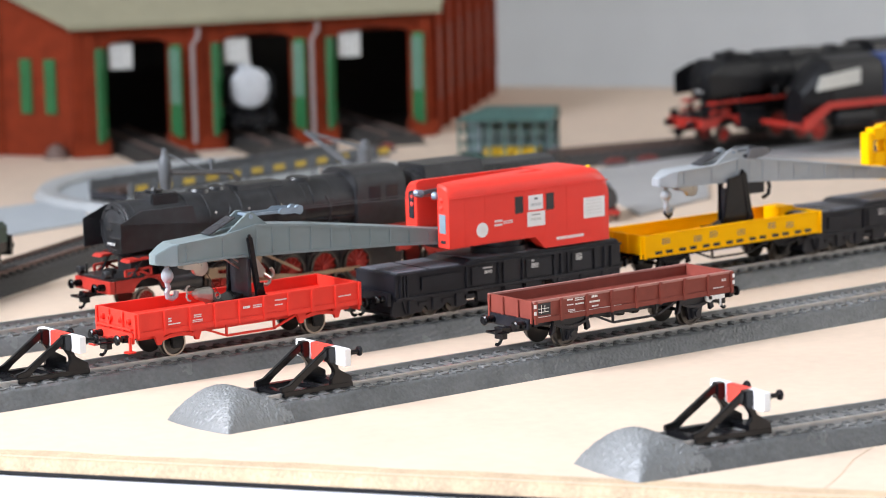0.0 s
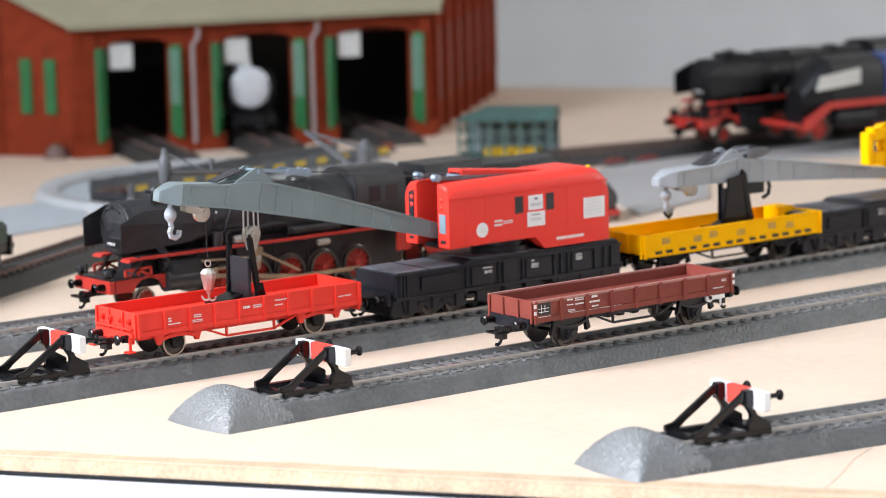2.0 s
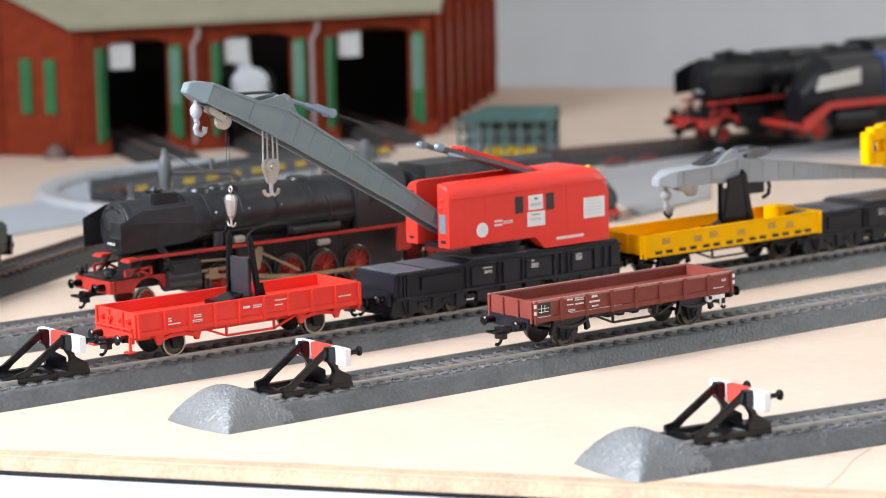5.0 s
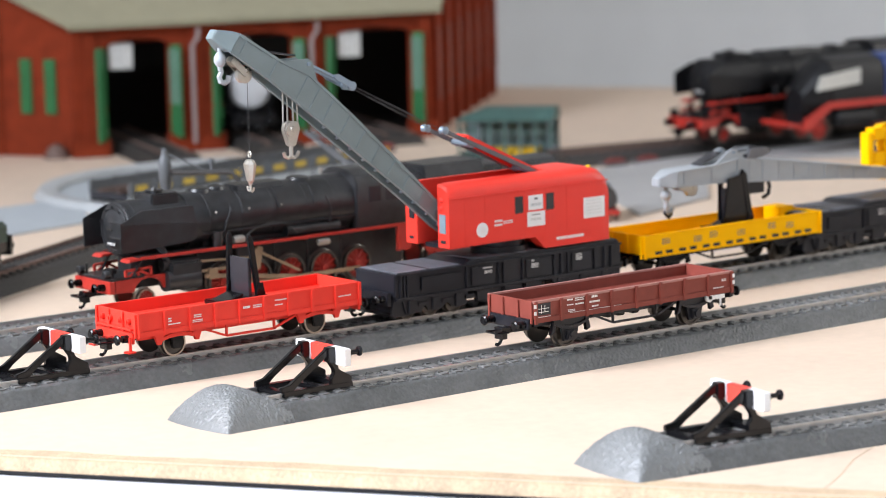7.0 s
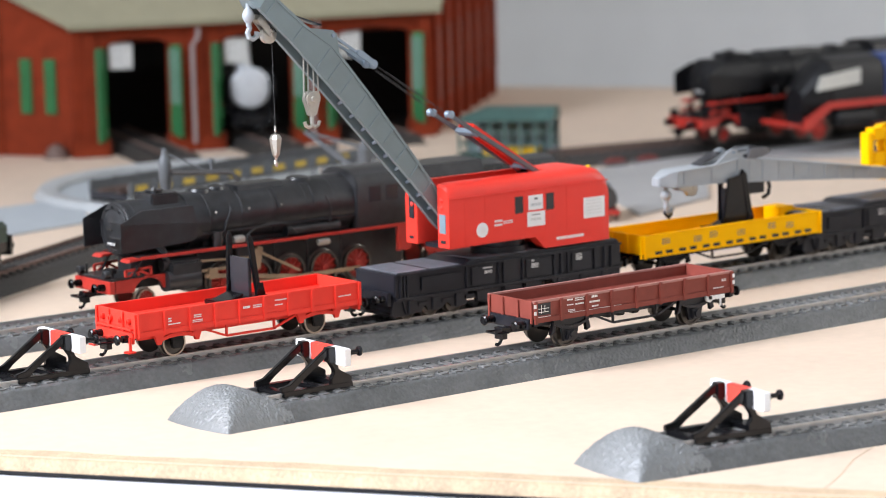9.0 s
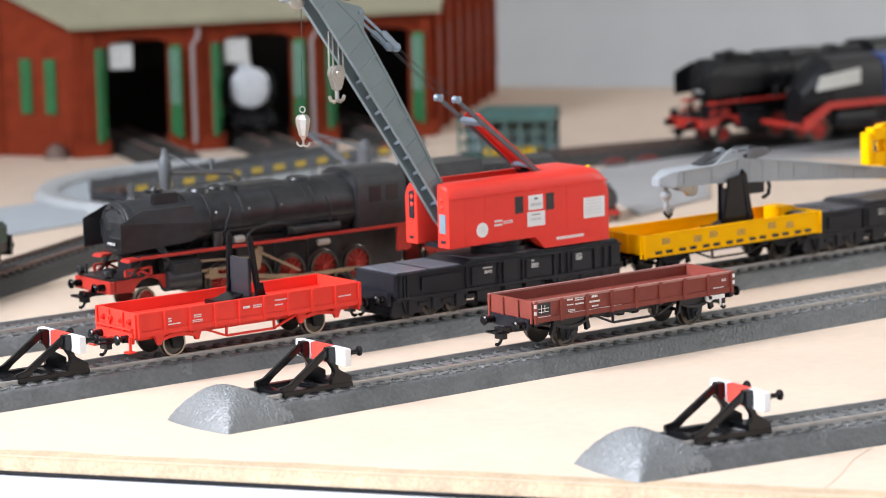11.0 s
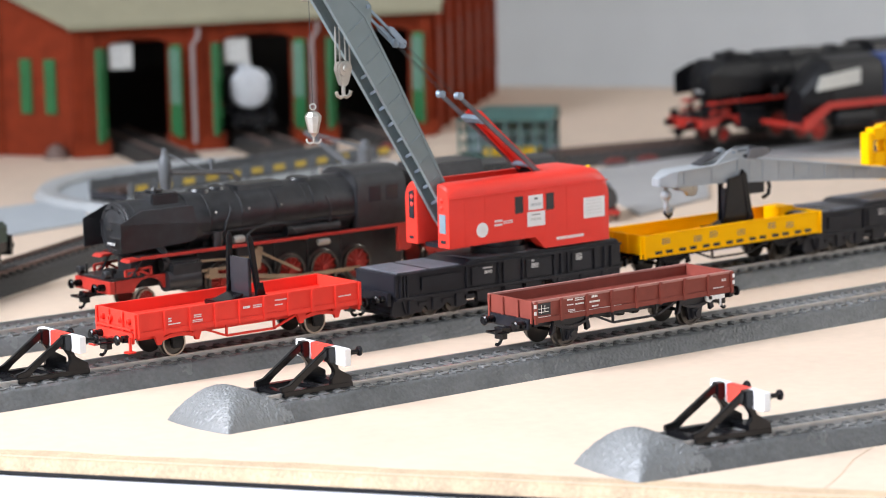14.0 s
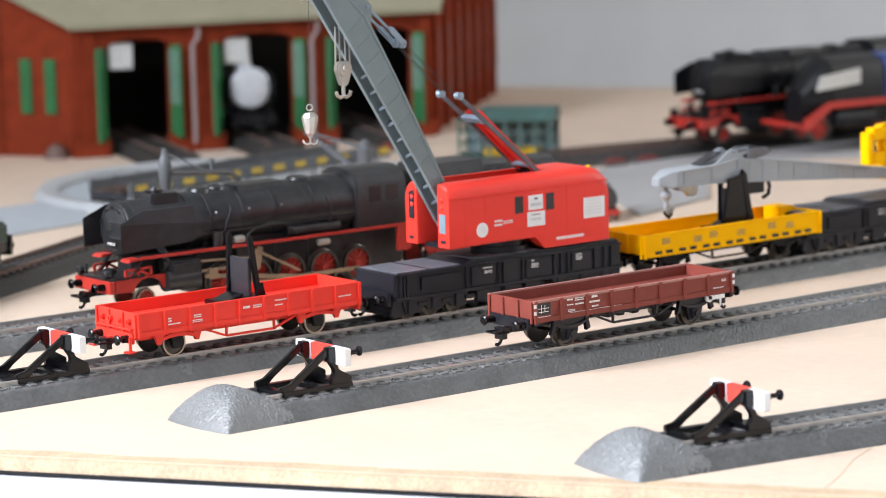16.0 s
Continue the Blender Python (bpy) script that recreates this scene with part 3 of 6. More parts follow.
# ---- wagons ----
def white_patch(t, x0, x1, z0, z1, y, name="label_plate", mt=None, label="white printed plate"):
    return part(name, box(B(), x0, x1, y - 0.12, y, z0, z1), mt or M_WHITE, t, label, bevel=0.05)


def brown_wagon():
    t = thing("flat_wagon", "oxide brown open low-sided freight wagon on black wheels", "wagon", pose(0.8064, 0.9376, RAIL))
    low_wagon(t, M_BROWN, 110, 29.4, 21.5, 12.4, 16.6, 9, M_CHASSIS, (-34.5, 34.5))
    y = -14.78
    white_patch(t, -53.6, -46.2, 15.4, 20.3, y, "slate_panel", M_SLATE, "black chalk panel with white strokes")
    bm = B()
    for x0, x1, z0, z1 in ((-52.6, -47.0, 18.0, 18.25), (-52.6, -47.4, 16.6, 16.85), (-51.2, -50.95, 16.2, 19.6), (-49.4, -49.15, 17.0, 19.4)):
        box(bm, x0, x1, y - 0.2, y - 0.1, z0, z1)
    part("chalk_mark", bm, M_PRINT, t, "white strokes")
    bars(t, -37.4, y, 20.4, 3.2, 1.2, 1)
    bars(t, -33.2, y, 20.5, 5.0, 1.6, 2)
    bars(t, -37.4, y, 18.2, 3.4, 0.9, 1)
    bars(t, -33.0, y, 18.2, 4.6, 1.2, 1)
    bars(t, -37.0, y, 16.0, 3.8, 1.2, 2)
    bars(t, -24.2, y, 20.4, 3.2, 1.9, 1)
    bars(t, -25.4, y, 18.2, 5.6, 1.5, 1)
    bars(t, -24.0, y, 16.2, 3.4, 1.2, 1)
    bars(t, 43.5, y, 15.4, 6.0, 0.9, 1)
    bars(t, 48.5, y, 18.6, 2.6, 1.2, 2)
    for x in (-55.0, 54.6):
        for z in (19.4, 16.6):
            white_patch(t, x - 0.7, x + 0.7, z - 0.7, z + 0.9, y - 0.9, "corner_mark", M_PRINT, "white corner mark")
    bm = B()
    box(bm, -36, -8, y - 0.08, y, 14.5, 14.75)
    box(bm, -53, -46.2, y - 0.08, y, 14.6, 14.85)
    part("line_print", bm, M_PRINT, t, "thin white line")
    # handbrake stand and white lever
    bm = B()
    rod(bm, (41.5, -15.0, 11.4), (41.5, -13.6, 11.4), 2.0, seg=16)
    box(bm, 41.0, 50.0, -15.2, -14.6, 10.4, 12.2)
    box(bm, 47.0, 48.0, -15.2, -14.6, 7.2, 11.2)
    part("brake_lever", bm, M_WHITE, t, "white brake changeover lever", bevel=0.15)
    part("brake_pivot", rod(B(), (41.5, -15.6, 11.4), (41.5, -14.9, 11.4), 0.8, seg=12), M_BLACK, t)
    for x in (-8, -2, 6):
        part("brake_cylinder", box(B(), x - 2, x + 2, -8, 8, 8.4, 12.4), M_BLACK, t, bevel=0.5)
    return t


def red_wagon():
    t = thing("flat_wagon", "bright red low-sided wagon carrying a black boom cradle", "wagon", pose(0.6788, 1.0352, RAIL, 0, 0, 0.44))
    low_wagon(t, M_RED, 112.5, 31.4, 20.6, 10.8, 15.6, 10, M_RED, (-35.5, 35.5))
    y = -15.8
    for yy in (-10, -4, 4, 10):
        bm = B()
        rod(bm, (-57.6, yy, 17.0), (-56.2, yy, 17.0), 1.3, seg=14)
        rod(bm, (-58.2, yy, 17.0), (-57.4, yy, 17.0), 0.7, seg=10)
        part("end_fitting", bm, M_RED, t, "round red end fitting")
    part("end_step", box(B(), -57.8, -56.4, -13, 13, 13.4, 14.2), M_RED, t, bevel=0.15)
    for s in (-1, 1):
        bm = B()
        bar(bm, (-58.5, s * 13.5, 11), (-58.5, s * 13.5, 5.0), 0.7, 1.0)
        box(bm, -60.5, -57.0, s * 13.5 - 2, s * 13.5 + 2, 4.6, 5.3)
        part("foot_step", bm, M_RED, t, "red foot step")
    bars(t, -41.4, y, 17.2, 1.6, 2.2, 2)
    bars(t, -41.4, y, 14.8, 6.0, 1.0, 1)
    bars(t, -28.8, y, 17.0, 3.6, 1.6, 2)
    bars(t, -29.6, y, 14.9, 5.0, 1.4, 2)
    bars(t, -4.4, y, 17.4, 3.4, 2.0, 1)
    bars(t, 0.6, y, 17.4, 4.4, 1.6, 2)
    bars(t, 11.6, y, 18.2, 7.6, 0.9, 1)
    bars(t, 11.6, y, 16.2, 4.0, 0.9, 1)
    bars(t, 44.4, y, 15.8, 6.6, 0.9, 1)
    return t


def boom_rest(x, y, z, rz, label, spread=0.0):
    """Black cradle with two posts, a plate between them and a foot."""
    t = thing("boom_rest", label, "boom cradle", pose(x, y, z, 0, 0, rz), "boom cradles")
    bm = B()
    prism(bm, [(-13, -9), (13, -9), (13, 9), (-13, 9)], 0, 2.2, "z")
    prism(bm, [(-12, 0), (-6, 0), (-2.5, 5), (-12, 2)], -6, 6)
    part("foot", bm, M_BLACK, t, bevel=0.4)
    if spread:
        part("web", prism(B(), [(-7.0 - spread, 1.5), (-2.5 - spread, 26.0), (2.0, 28.0), (7.0, 1.5)], -8.2, -6.8, "y"), M_BLACK, t, "glossy black plate", bevel=0.2)
    part("cross_plate", box(B(), -0.8, 0.8, -6.8, 6.8, 1.5, 19.5), M_SLATE, t, "glossy black plate", bevel=0.2)
    for s, x0, x1 in ((-1, 4.0, -0.2), (1, -0.8, -0.2)):
        bm = B()
        bar(bm, (x0, s * 7.6, 0.8), (x1, s * 7.6, 28.6), 1.9, 2.4)
        rod(bm, (x1, s * 7.6, 28.4), (x1, s * 7.6, 29.8), 0.8)
        part("post", bm, M_BLACK, t, bevel=0.3)
        part("post_foot", prism(B(), [(x0 - 3, 0.5), (x0 + 3, 0.5), (x0 + 1.2, 9), (x0 - 1.2, 9)], s * 7.6 - 1.3, s * 7.6 - 0.4), M_BLACK, t)
    return t


def yellow_wagon():
    t = thing("flat_wagon", "yellow low-sided wagon carrying a grey crane boom", "wagon", pose(0.9540, 1.0370, RAIL, 0, 0, 0.44))
    low_wagon(t, M_YELLOW, 115, 32.4, 22.4, 11.8, 16.0, 2, M_BLACK, (-36, 36))
    y = -16.3
    for i in range(14):
        x = -50.5 + i * 7.5 + (i % 2) * -0.8
        part("pocket", box(B(), x, x + 4.0, y - 0.5, y, 13.0, 14.4), M_SLATE, t, "dark stake pocket")
    for i, x in enumerate((-46, -26, -16, 2, 22, 34)):
        bars(t, x, y, 20.0 - (i % 2), 5.0, 3.0, 4, M_ROD)
    # yellow block inside the wagon at its +x end
    part("inner_block", box(B(), 46, 56, 0, 12, 16, 23.6), M_YELLOW, t, "bright yellow block", bevel=0.6)
    return t


# ---- crane ----
CR = Vector((0.8185, 1.0363, RAIL))
PIV = Vector((-18.2, 0.0, 32.6))
PIN = (-113.4, 20.5)
AF = Vector((26.5, 0.0, 56.0))
TOP = [(-150.5, 12.4), (-128.3, 13.7), (-111.2, 16.6), (-80.8, 13.4), (-39, 7.7), (-9.7, 3.3), (0, 2.5)]
LOW = [(-150.5, 3.6), (-127.3, 3.9), (-93, 2.4), (-39.3, -0.5), (-9.9, -2.8), (0, -2.5)]


def level(line, x):
    for (xa, za), (xb, zb) in zip(line, line[1:]):
        if xa <= x <= xb:
            return za + (zb - za) * (x - xa) / (xb - xa)
    return line[-1][1] if x > line[0][0] else line[0][1]


def boom(parent, mt, m, label, hook_mt=None):
    """Box boom with ribbed side plates, an open underside, lugs, tip hook and sheave; its root at the origin, the tip towards -x."""
    w = 5.6
    bt = part("boom", prism(B(), [(x, z) for x, z in TOP] + [(x, z) for x, z in LOW[::-1]], -w, -w + 1.0), mt, parent, label, bevel=0.15)
    bt.matrix_basis = m
    part("side_plate", prism(B(), [(x, z) for x, z in TOP] + [(x, z) for x, z in LOW[::-1]], w - 1.0, w), mt, bt, bevel=0.15)
    bm = B()
    for (xa, za), (xb, zb) in zip(TOP, TOP[1:]):
        prism(bm, [(xa, za - 1.0), (xb, zb - 1.0), (xb, zb + 0.15), (xa, za + 0.15)], -w - 0.5, w + 0.5)
    part("top_plate", bm, mt, bt)
    bm = loft(B(), [[(x, y, z) for y, z in ((-h, b0), (h, b0), (h, t0), (-h, t0))] for x, h, b0, t0 in ((-150.4, w + 0.35, 3.3, 12.6), (-154.0, 4.6, 3.5, 11.6), (-159.6, 2.6, 4.4, 8.6))])
    part("tip_box", bm, mt, bt, bevel=0.35)
    for s in (-1, 1):
        bm = B()
        for (xa, za), (xb, zb) in zip(LOW, LOW[1:]):
            prism(bm, [(xa, za - 0.1), (xb, zb - 0.1), (xb, zb + 1.0), (xa, za + 1.0)], s * (w + 0.5), s * (w - 1.6))
        part("lower_flange", bm, mt, bt)
        for x in (-146, -128, -111, -103, -94, -83, -72.5, -62, -51.5, -41, -30.5, -20):
            z0, z1 = level(LOW, x), level(TOP, x)
            part("rib", box(B(), x - 0.35, x + 0.35, min(s * w, s * (w + 0.42)), max(s * w, s * (w + 0.42)), z0 + 0.4, z1 - 0.4), mt, bt)
    for i in range(10):
        x = -90 + i * 8.6
        bm = B()
        z = level(LOW, x) + 2.0
        bar(bm, (x, -w + 0.8, z), (x + 4.0, w - 0.8, z), 1.1, 1.0)
        part("rung", bm, M_STEELBLUE, bt, "blue-grey cross rung")
    for s in (-1, 1):
        bm = B()
        prism(bm, [(-127, 13.0), (-114.8, 21.8), (-112.2, 21.9), (-103, 14.5)], s * 4.4 - 0.6, s * 4.4 + 0.6)
        lug = part("lug", bm, mt, bt, bevel=0.15)
        part("lug_pin", rod(B(), (PIN[0], s * 3.6, PIN[1] - 0.4), (PIN[0], s * 5.6, PIN[1] - 0.4), 0.9, seg=12), M_STEELBLUE, lug, "pale steel pin")
    bm = B()
    bar(bm, (-133, 0, 14.3), (-120, 0, 20.2), 6.5, 0.7)
    part("ladder_plate", bm, M_SLATE, bt, "dark sloping plate")
    # tip hook, hanging free from its eye
    bm = B()
    lathe(bm, [(0.9, 0), (1.0, 2.2), (1.9, 3.2), (2.6, 4.6), (2.6, 6.2), (1.9, 7.6), (1.2, 8.4), (1.1, 10.0)], (0, 0, 1.0), (0, 0, -1), 16)
    tube(bm, [(0, 0, -8.0), (0.5, 0, -9.5), (-0.6, 0, -11.5), (0, 0, -13.5), (2.0, 0, -14.3), (3.8, 0, -13.3), (4.2, 0, -11.3)], 1.15)
    tip = part("tip_hook", bm, hook_mt or M_GREY, bt, "pale blue-grey hanging hook")
    tip.matrix_basis = pose(-0.1525, 0, 0.0035)
    # hoist sheave under the tip
    bm = B()
    lathe(bm, [(2.4, -1.3), (3.7, -1.1), (2.9, -0.3), (2.9, 0.3), (3.7, 1.1), (2.4, 1.3)], (-136.5, 0, 0.8), (0, 1, 0), 24)
    part("sheave", bm, M_NICKEL, bt, "nickel rope sheave")
    bm = B()
    box(bm, -146, -142, -2.2, 2.2, 1.2, 4.0)
    bar(bm, (-145, -2.0, 2.4), (-136.5, -2.0, 1.2), 0.7, 3.0)
    bar(bm, (-145, 2.0, 2.4), (-136.5, 2.0, 1.2), 0.7, 3.0)
    rod(bm, (-136.5, -2.6, 0.8), (-136.5, 2.6, 0.8), 0.8, seg=10)
    part("sheave_bracket", bm, M_NICKEL, bt, "nickel sheave bracket", bevel=0.2)
    return bt, tip


def loft(bm, sections):
    rings = [[bm.verts.new(p) for p in s] for s in sections]
    n = len(rings[0])
    for a, b in zip(rings, rings[1:]):
        for i in range(n):
            bm.faces.new((a[i], a[(i + 1) % n], b[(i + 1) % n], b[i]))
    bm.faces.new(rings[0][::-1])
    bm.faces.new(rings[-1])
    return bm


def cab_parts(t, mt):
    def near(x, s, y1=7.2, low=29.0, drop=0.0):
        return [(x, s * y, z - drop * (z > 40)) for y, z in ((15.5, low), (15.5, 50.8), (15.1, 53.2), (14.0, 55.4), (12.2, 56.7), (9.5, 57.2), (y1, 57.3), (y1, low))]

    def full(x, top, low, w=15.5):
        k = [(w, low), (w, top - 6.4), (w - 0.4, top - 4.0), (w - 1.5, top - 1.9), (w - 3.3, top - 0.6), (w - 6, top)]
        return [(x, -y, z) for y, z in k] + [(x, y, z) for y, z in k[::-1]]
    for s in (-1, 1):
        bm = loft(B(), [near(-34.4, s, 7.6, 29.0, 1.6), near(-33.6, s, 7.2, 29.0, 0.4), near(-30, s), near(27, s)])
        part("cab_side", bm, mt, t, "glossy red moulded cab side")
    bm = loft(B(), [full(26.9, 57.3, 23.4), full(44, 57.5, 23.4), full(50, 57.2, 23.4), full(54, 56.0, 23.4), full(57, 53.6, 23.4), full(58.3, 50.5, 23.4, 15.3)])
    body = part("cab_rear", bm, mt, t, "glossy red rounded rear cab body")
    bm = B()
    prism(bm, [(20.2, 23.4), (27, 23.4), (27, 29.2), (14.5, 29.2)], -15.5, -9)
    prism(bm, [(20.2, 23.4), (27, 23.4), (27, 29.2), (14.5, 29.2)], 9, 15.5)
    part("lower_step", bm, mt, t)
    part("cab_floor", box(B(), -30, 27, -7.4, 7.4, 27.5, 29.5), M_CHASSIS, t)
    # fine panel seams, handles, fittings
    y = -15.5
    for x in (-25.5, -14, 8.4, 20.8, 33.0):
        part("panel_seam", box(B(), x - 0.12, x + 0.12, y - 0.1, y + 0.1, 30.0 if x < 24 else 25, 50.4), M_RED, t)
    part("eave_strip", box(B(), -33.6, 57.6, y - 0.28, y, 50.5, 51.0), mt, t)
    for x0, z0 in ((3.0, 40.6), (20.9, 40.5)):
        part("window", box(B(), x0, x0 + 4.7, y - 0.15, y + 0.1, z0, z0 + 7.6), M_SLATE, t, "dark window with a black rim", bevel=0.1)
    white_patch(t, 10.7, 19.2, 41.4, 48.0, y, "sign_plate")
    bars(t, 12.0, y - 0.15, 44.2, 6.0, 1.4, 2, M_GREY)
    bars(t, 14.0, y - 0.15, 46.8, 2.2, 1.6, 1, M_STRUT)
    white_patch(t, 9.9, 20.3, 34.0, 40.6, y, "sign_plate")
    bars(t, 12.6, y - 0.15, 39.4, 4.6, 0.8, 1, M_STRUT)
    bars(t, 12.0, y - 0.15, 37.6, 6.0, 1.2, 2, M_GLASSGREY)
    white_patch(t, 43.0, 55.6, 34.3, 43.7, y, "sign_plate")
    for i in range(5):
        bars(t, 44.6, y - 0.15, 42.4 - i * 1.5, 9.0, 0.4, 1, M_GLASSGREY)
    bm = B()
    rod(bm, (-15.8, y + 0.05, 35.4), (-15.8, y - 0.12, 35.4), 3.3, seg=32)
    part("round_badge", bm, M_WHITE, t, "white round badge")
    part("badge_ring", rod(B(), (-15.8, y - 0.1, 35.4), (-15.8, y - 0.16, 35.4), 1.7, seg=28), M_PRINT, t, "pale grey badge centre")
    bars(t, -8.8, y, 39.0, 4.4, 3.6, 2)
    bars(t, -3.8, y, 38.2, 5.4, 1.7, 2)
    bars(t, 26.8, y, 27.6, 16.0, 2.4, 1)
    for s in (-1, 1):
        c = s * 11.4
        if s < 0:
            part("front_window", box(B(), -34.8, -34.2, c - 2.0, c + 2.4, 35.4, 43.8), M_PALEBLUE, t, "pale blue front window", bevel=0.1)
        else:
            part("front_window", prism(B(), [(9.2, 40.0), (12.6, 40.4), (12.6, 52.0), (9.2, 53.0)], -34.9, -33.2, "x"), M_SLATE, t, "dark open front window", bevel=0.1)
        part("slot", box(B(), -34.75, -34.2, c - 1.6, c + 1.6, 31.0, 32.4), M_SLATE, t)
        for z in (50.0, 46.6):
            part("headlamp", ball(B(), (-34.4, c - s * 1.0, z), 1.3, (0.7, 1, 1)), mt, t, "small round red lamp")
    part("roof_lamp", ball(B(), (50.5, -10.0, 56.6), 1.5, (1, 1, 0.8)), M_LAMP, t, "yellow roof lamp")
    return body


def chassis_parts(t, ring=6):
    bm = B()
    prism(bm, [(-64, 9), (-64, 20.8), (-26, 20.8), (-22, 22.6), (64, 22.6), (66, 20), (66, 9)], -14.2, 14.2)
    part("chassis", bm, M_CHASSIS, t, "black moulded flat chassis", bevel=0.4)
    for x0, x1 in ((-61, -23), (24, 62), (-20, 20)):
        part("underframe", box(B(), x0, x1, -12.6, 12.6, 5.4 if x0 > -21 and x0 < 0 else 7.0, 9.4), M_CHASSIS, t, bevel=0.4)
    for s in (-1, 1):
        for x in (-14, 2, 14):
            part("equipment_box", box(B(), x - 5, x + 5, s * 13.2 - 1.2, s * 13.2 + 1.2, 3.6, 9.2), M_CHASSIS, t, bevel=0.5)
    part("deck_plate", box(B(), -62, -27, -13.4, 13.4, 20.7, 21.3), M_DECK, t, "dusty grey deck plate", bevel=0.15)
    part("deck_plate", box(B(), -20, 18, -13.2, 13.2, 22.5, 23.0), M_DECK, t, "dusty grey deck plate", bevel=0.15)
    part("deck_seam", box(B(), -45, -44.4, -13.2, 13.2, 21.2, 21.5), M_BLACK, t)
    part("slewing_ring", lathe(B(), [(13, 0), (13, 4), (11.5, 4.2), (11.5, 8)], (ring, 0, 21.5), (0, 0, 1), 36), M_CHASSIS, t, "dark round slewing ring")
    for e in (-1, 1):
        part("end_box", prism(B(), [(e * 64, 12), (e * 50, 12), (e * 52, 3.2), (e * 56, 2.0), (e * 64.5, 2.0), (e * 66, 4)], -13.4, 13.4), M_CHASSIS, t, "black moulded end box", bevel=0.5)
    for s in (-1, 1):
        yy = s * 14.2
        def side(name, x0, x1, z0, z1, d, bev=0.15):
            part(name, box(B(), x0, x1, min(yy, yy + s * d), max(yy, yy + s * d), z0, z1), M_CHASSIS, t, bevel=bev)
        side("top_flange", -64, 66, 19.9, 20.8, 1.0)
        side("bottom_flange", -64, 66, 9.0, 10.4, 1.0)
        for x in (-61, -59.2, -57.4, -24.5, -6, -3.5, 7.5, 26, 30, 34, 50, 56, 60):
            side("web_rib", x - 0.5, x + 0.5, 10.2, 20.0, 0.9, 0.1)
        side("side_tank", -50, -29, 12.4, 18.6, 0.8, 1.2)
        side("side_box", -22, -9, 11.0, 19.4, 0.7, 0.3)
        side("side_box", 9, 24.5, 11.0, 19.4, 0.7, 0.3)
        side("side_box", 36, 48, 11.0, 19.4, 0.7, 0.3)
        for x in (-55, -42, -29, 30, 43, 56):
            part("axle_box", box(B(), x - 2.4, x + 2.4, min(yy, yy + s * 1.0), max(yy, yy + s * 1.0), 3.0, 9.2), M_CHASSIS, t, bevel=0.4)
            part("spring", box(B(), x + 3, x + 9, min(yy, yy + s * 0.9), max(yy, yy + s * 0.9), 5.6, 7.8), M_CHASSIS, t, bevel=0.4)
        part("bogie_frame", prism(B(), [(-60, 9), (-24, 9), (-25, 3.4), (-33, 3.4), (-36, 6.2), (-38, 3.4), (-46, 3.4), (-48, 6.2), (-50, 3.0), (-58, 3.0)], yy - s * 1.2, yy + s * 0.2), M_CHASSIS, t)
        part("bogie_frame", prism(B(), [(25, 9), (61, 9), (60, 3.0), (52, 3.0), (50, 6.2), (47, 3.4), (39, 3.4), (36, 6.2), (34, 3.4), (27, 3.4)], yy - s * 1.2, yy + s * 0.2), M_CHASSIS, t)
    bars(t, -15.4, -14.95, 18.6, 5.0, 0.9, 1)
    bars(t, -14.6, -14.95, 17.0, 4.2, 1.4, 2)
    bars(t, 12.4, -14.95, 18.8, 1.4, 1.2, 1)
    bars(t, 12.4, -14.95, 17.2, 4.0, 2.2, 3)
    bars(t, 38.6, -14.95, 18.6, 3.4, 3.2, 4)
    for x in (-55, -42, -29, 30, 43, 56):
        wheelset(t, x, 0, 5.0, rim=M_WHEEL)
    for s in (-1, 1):
        part("end_beam", box(B(), min(s * 65, s * 67), max(s * 65, s * 67), -13, 13, 7, 13), M_CHASSIS, t, bevel=0.3)
        coupler(t, s * 66, s)
        buffers(t, s * 66.5, s, 10.2)


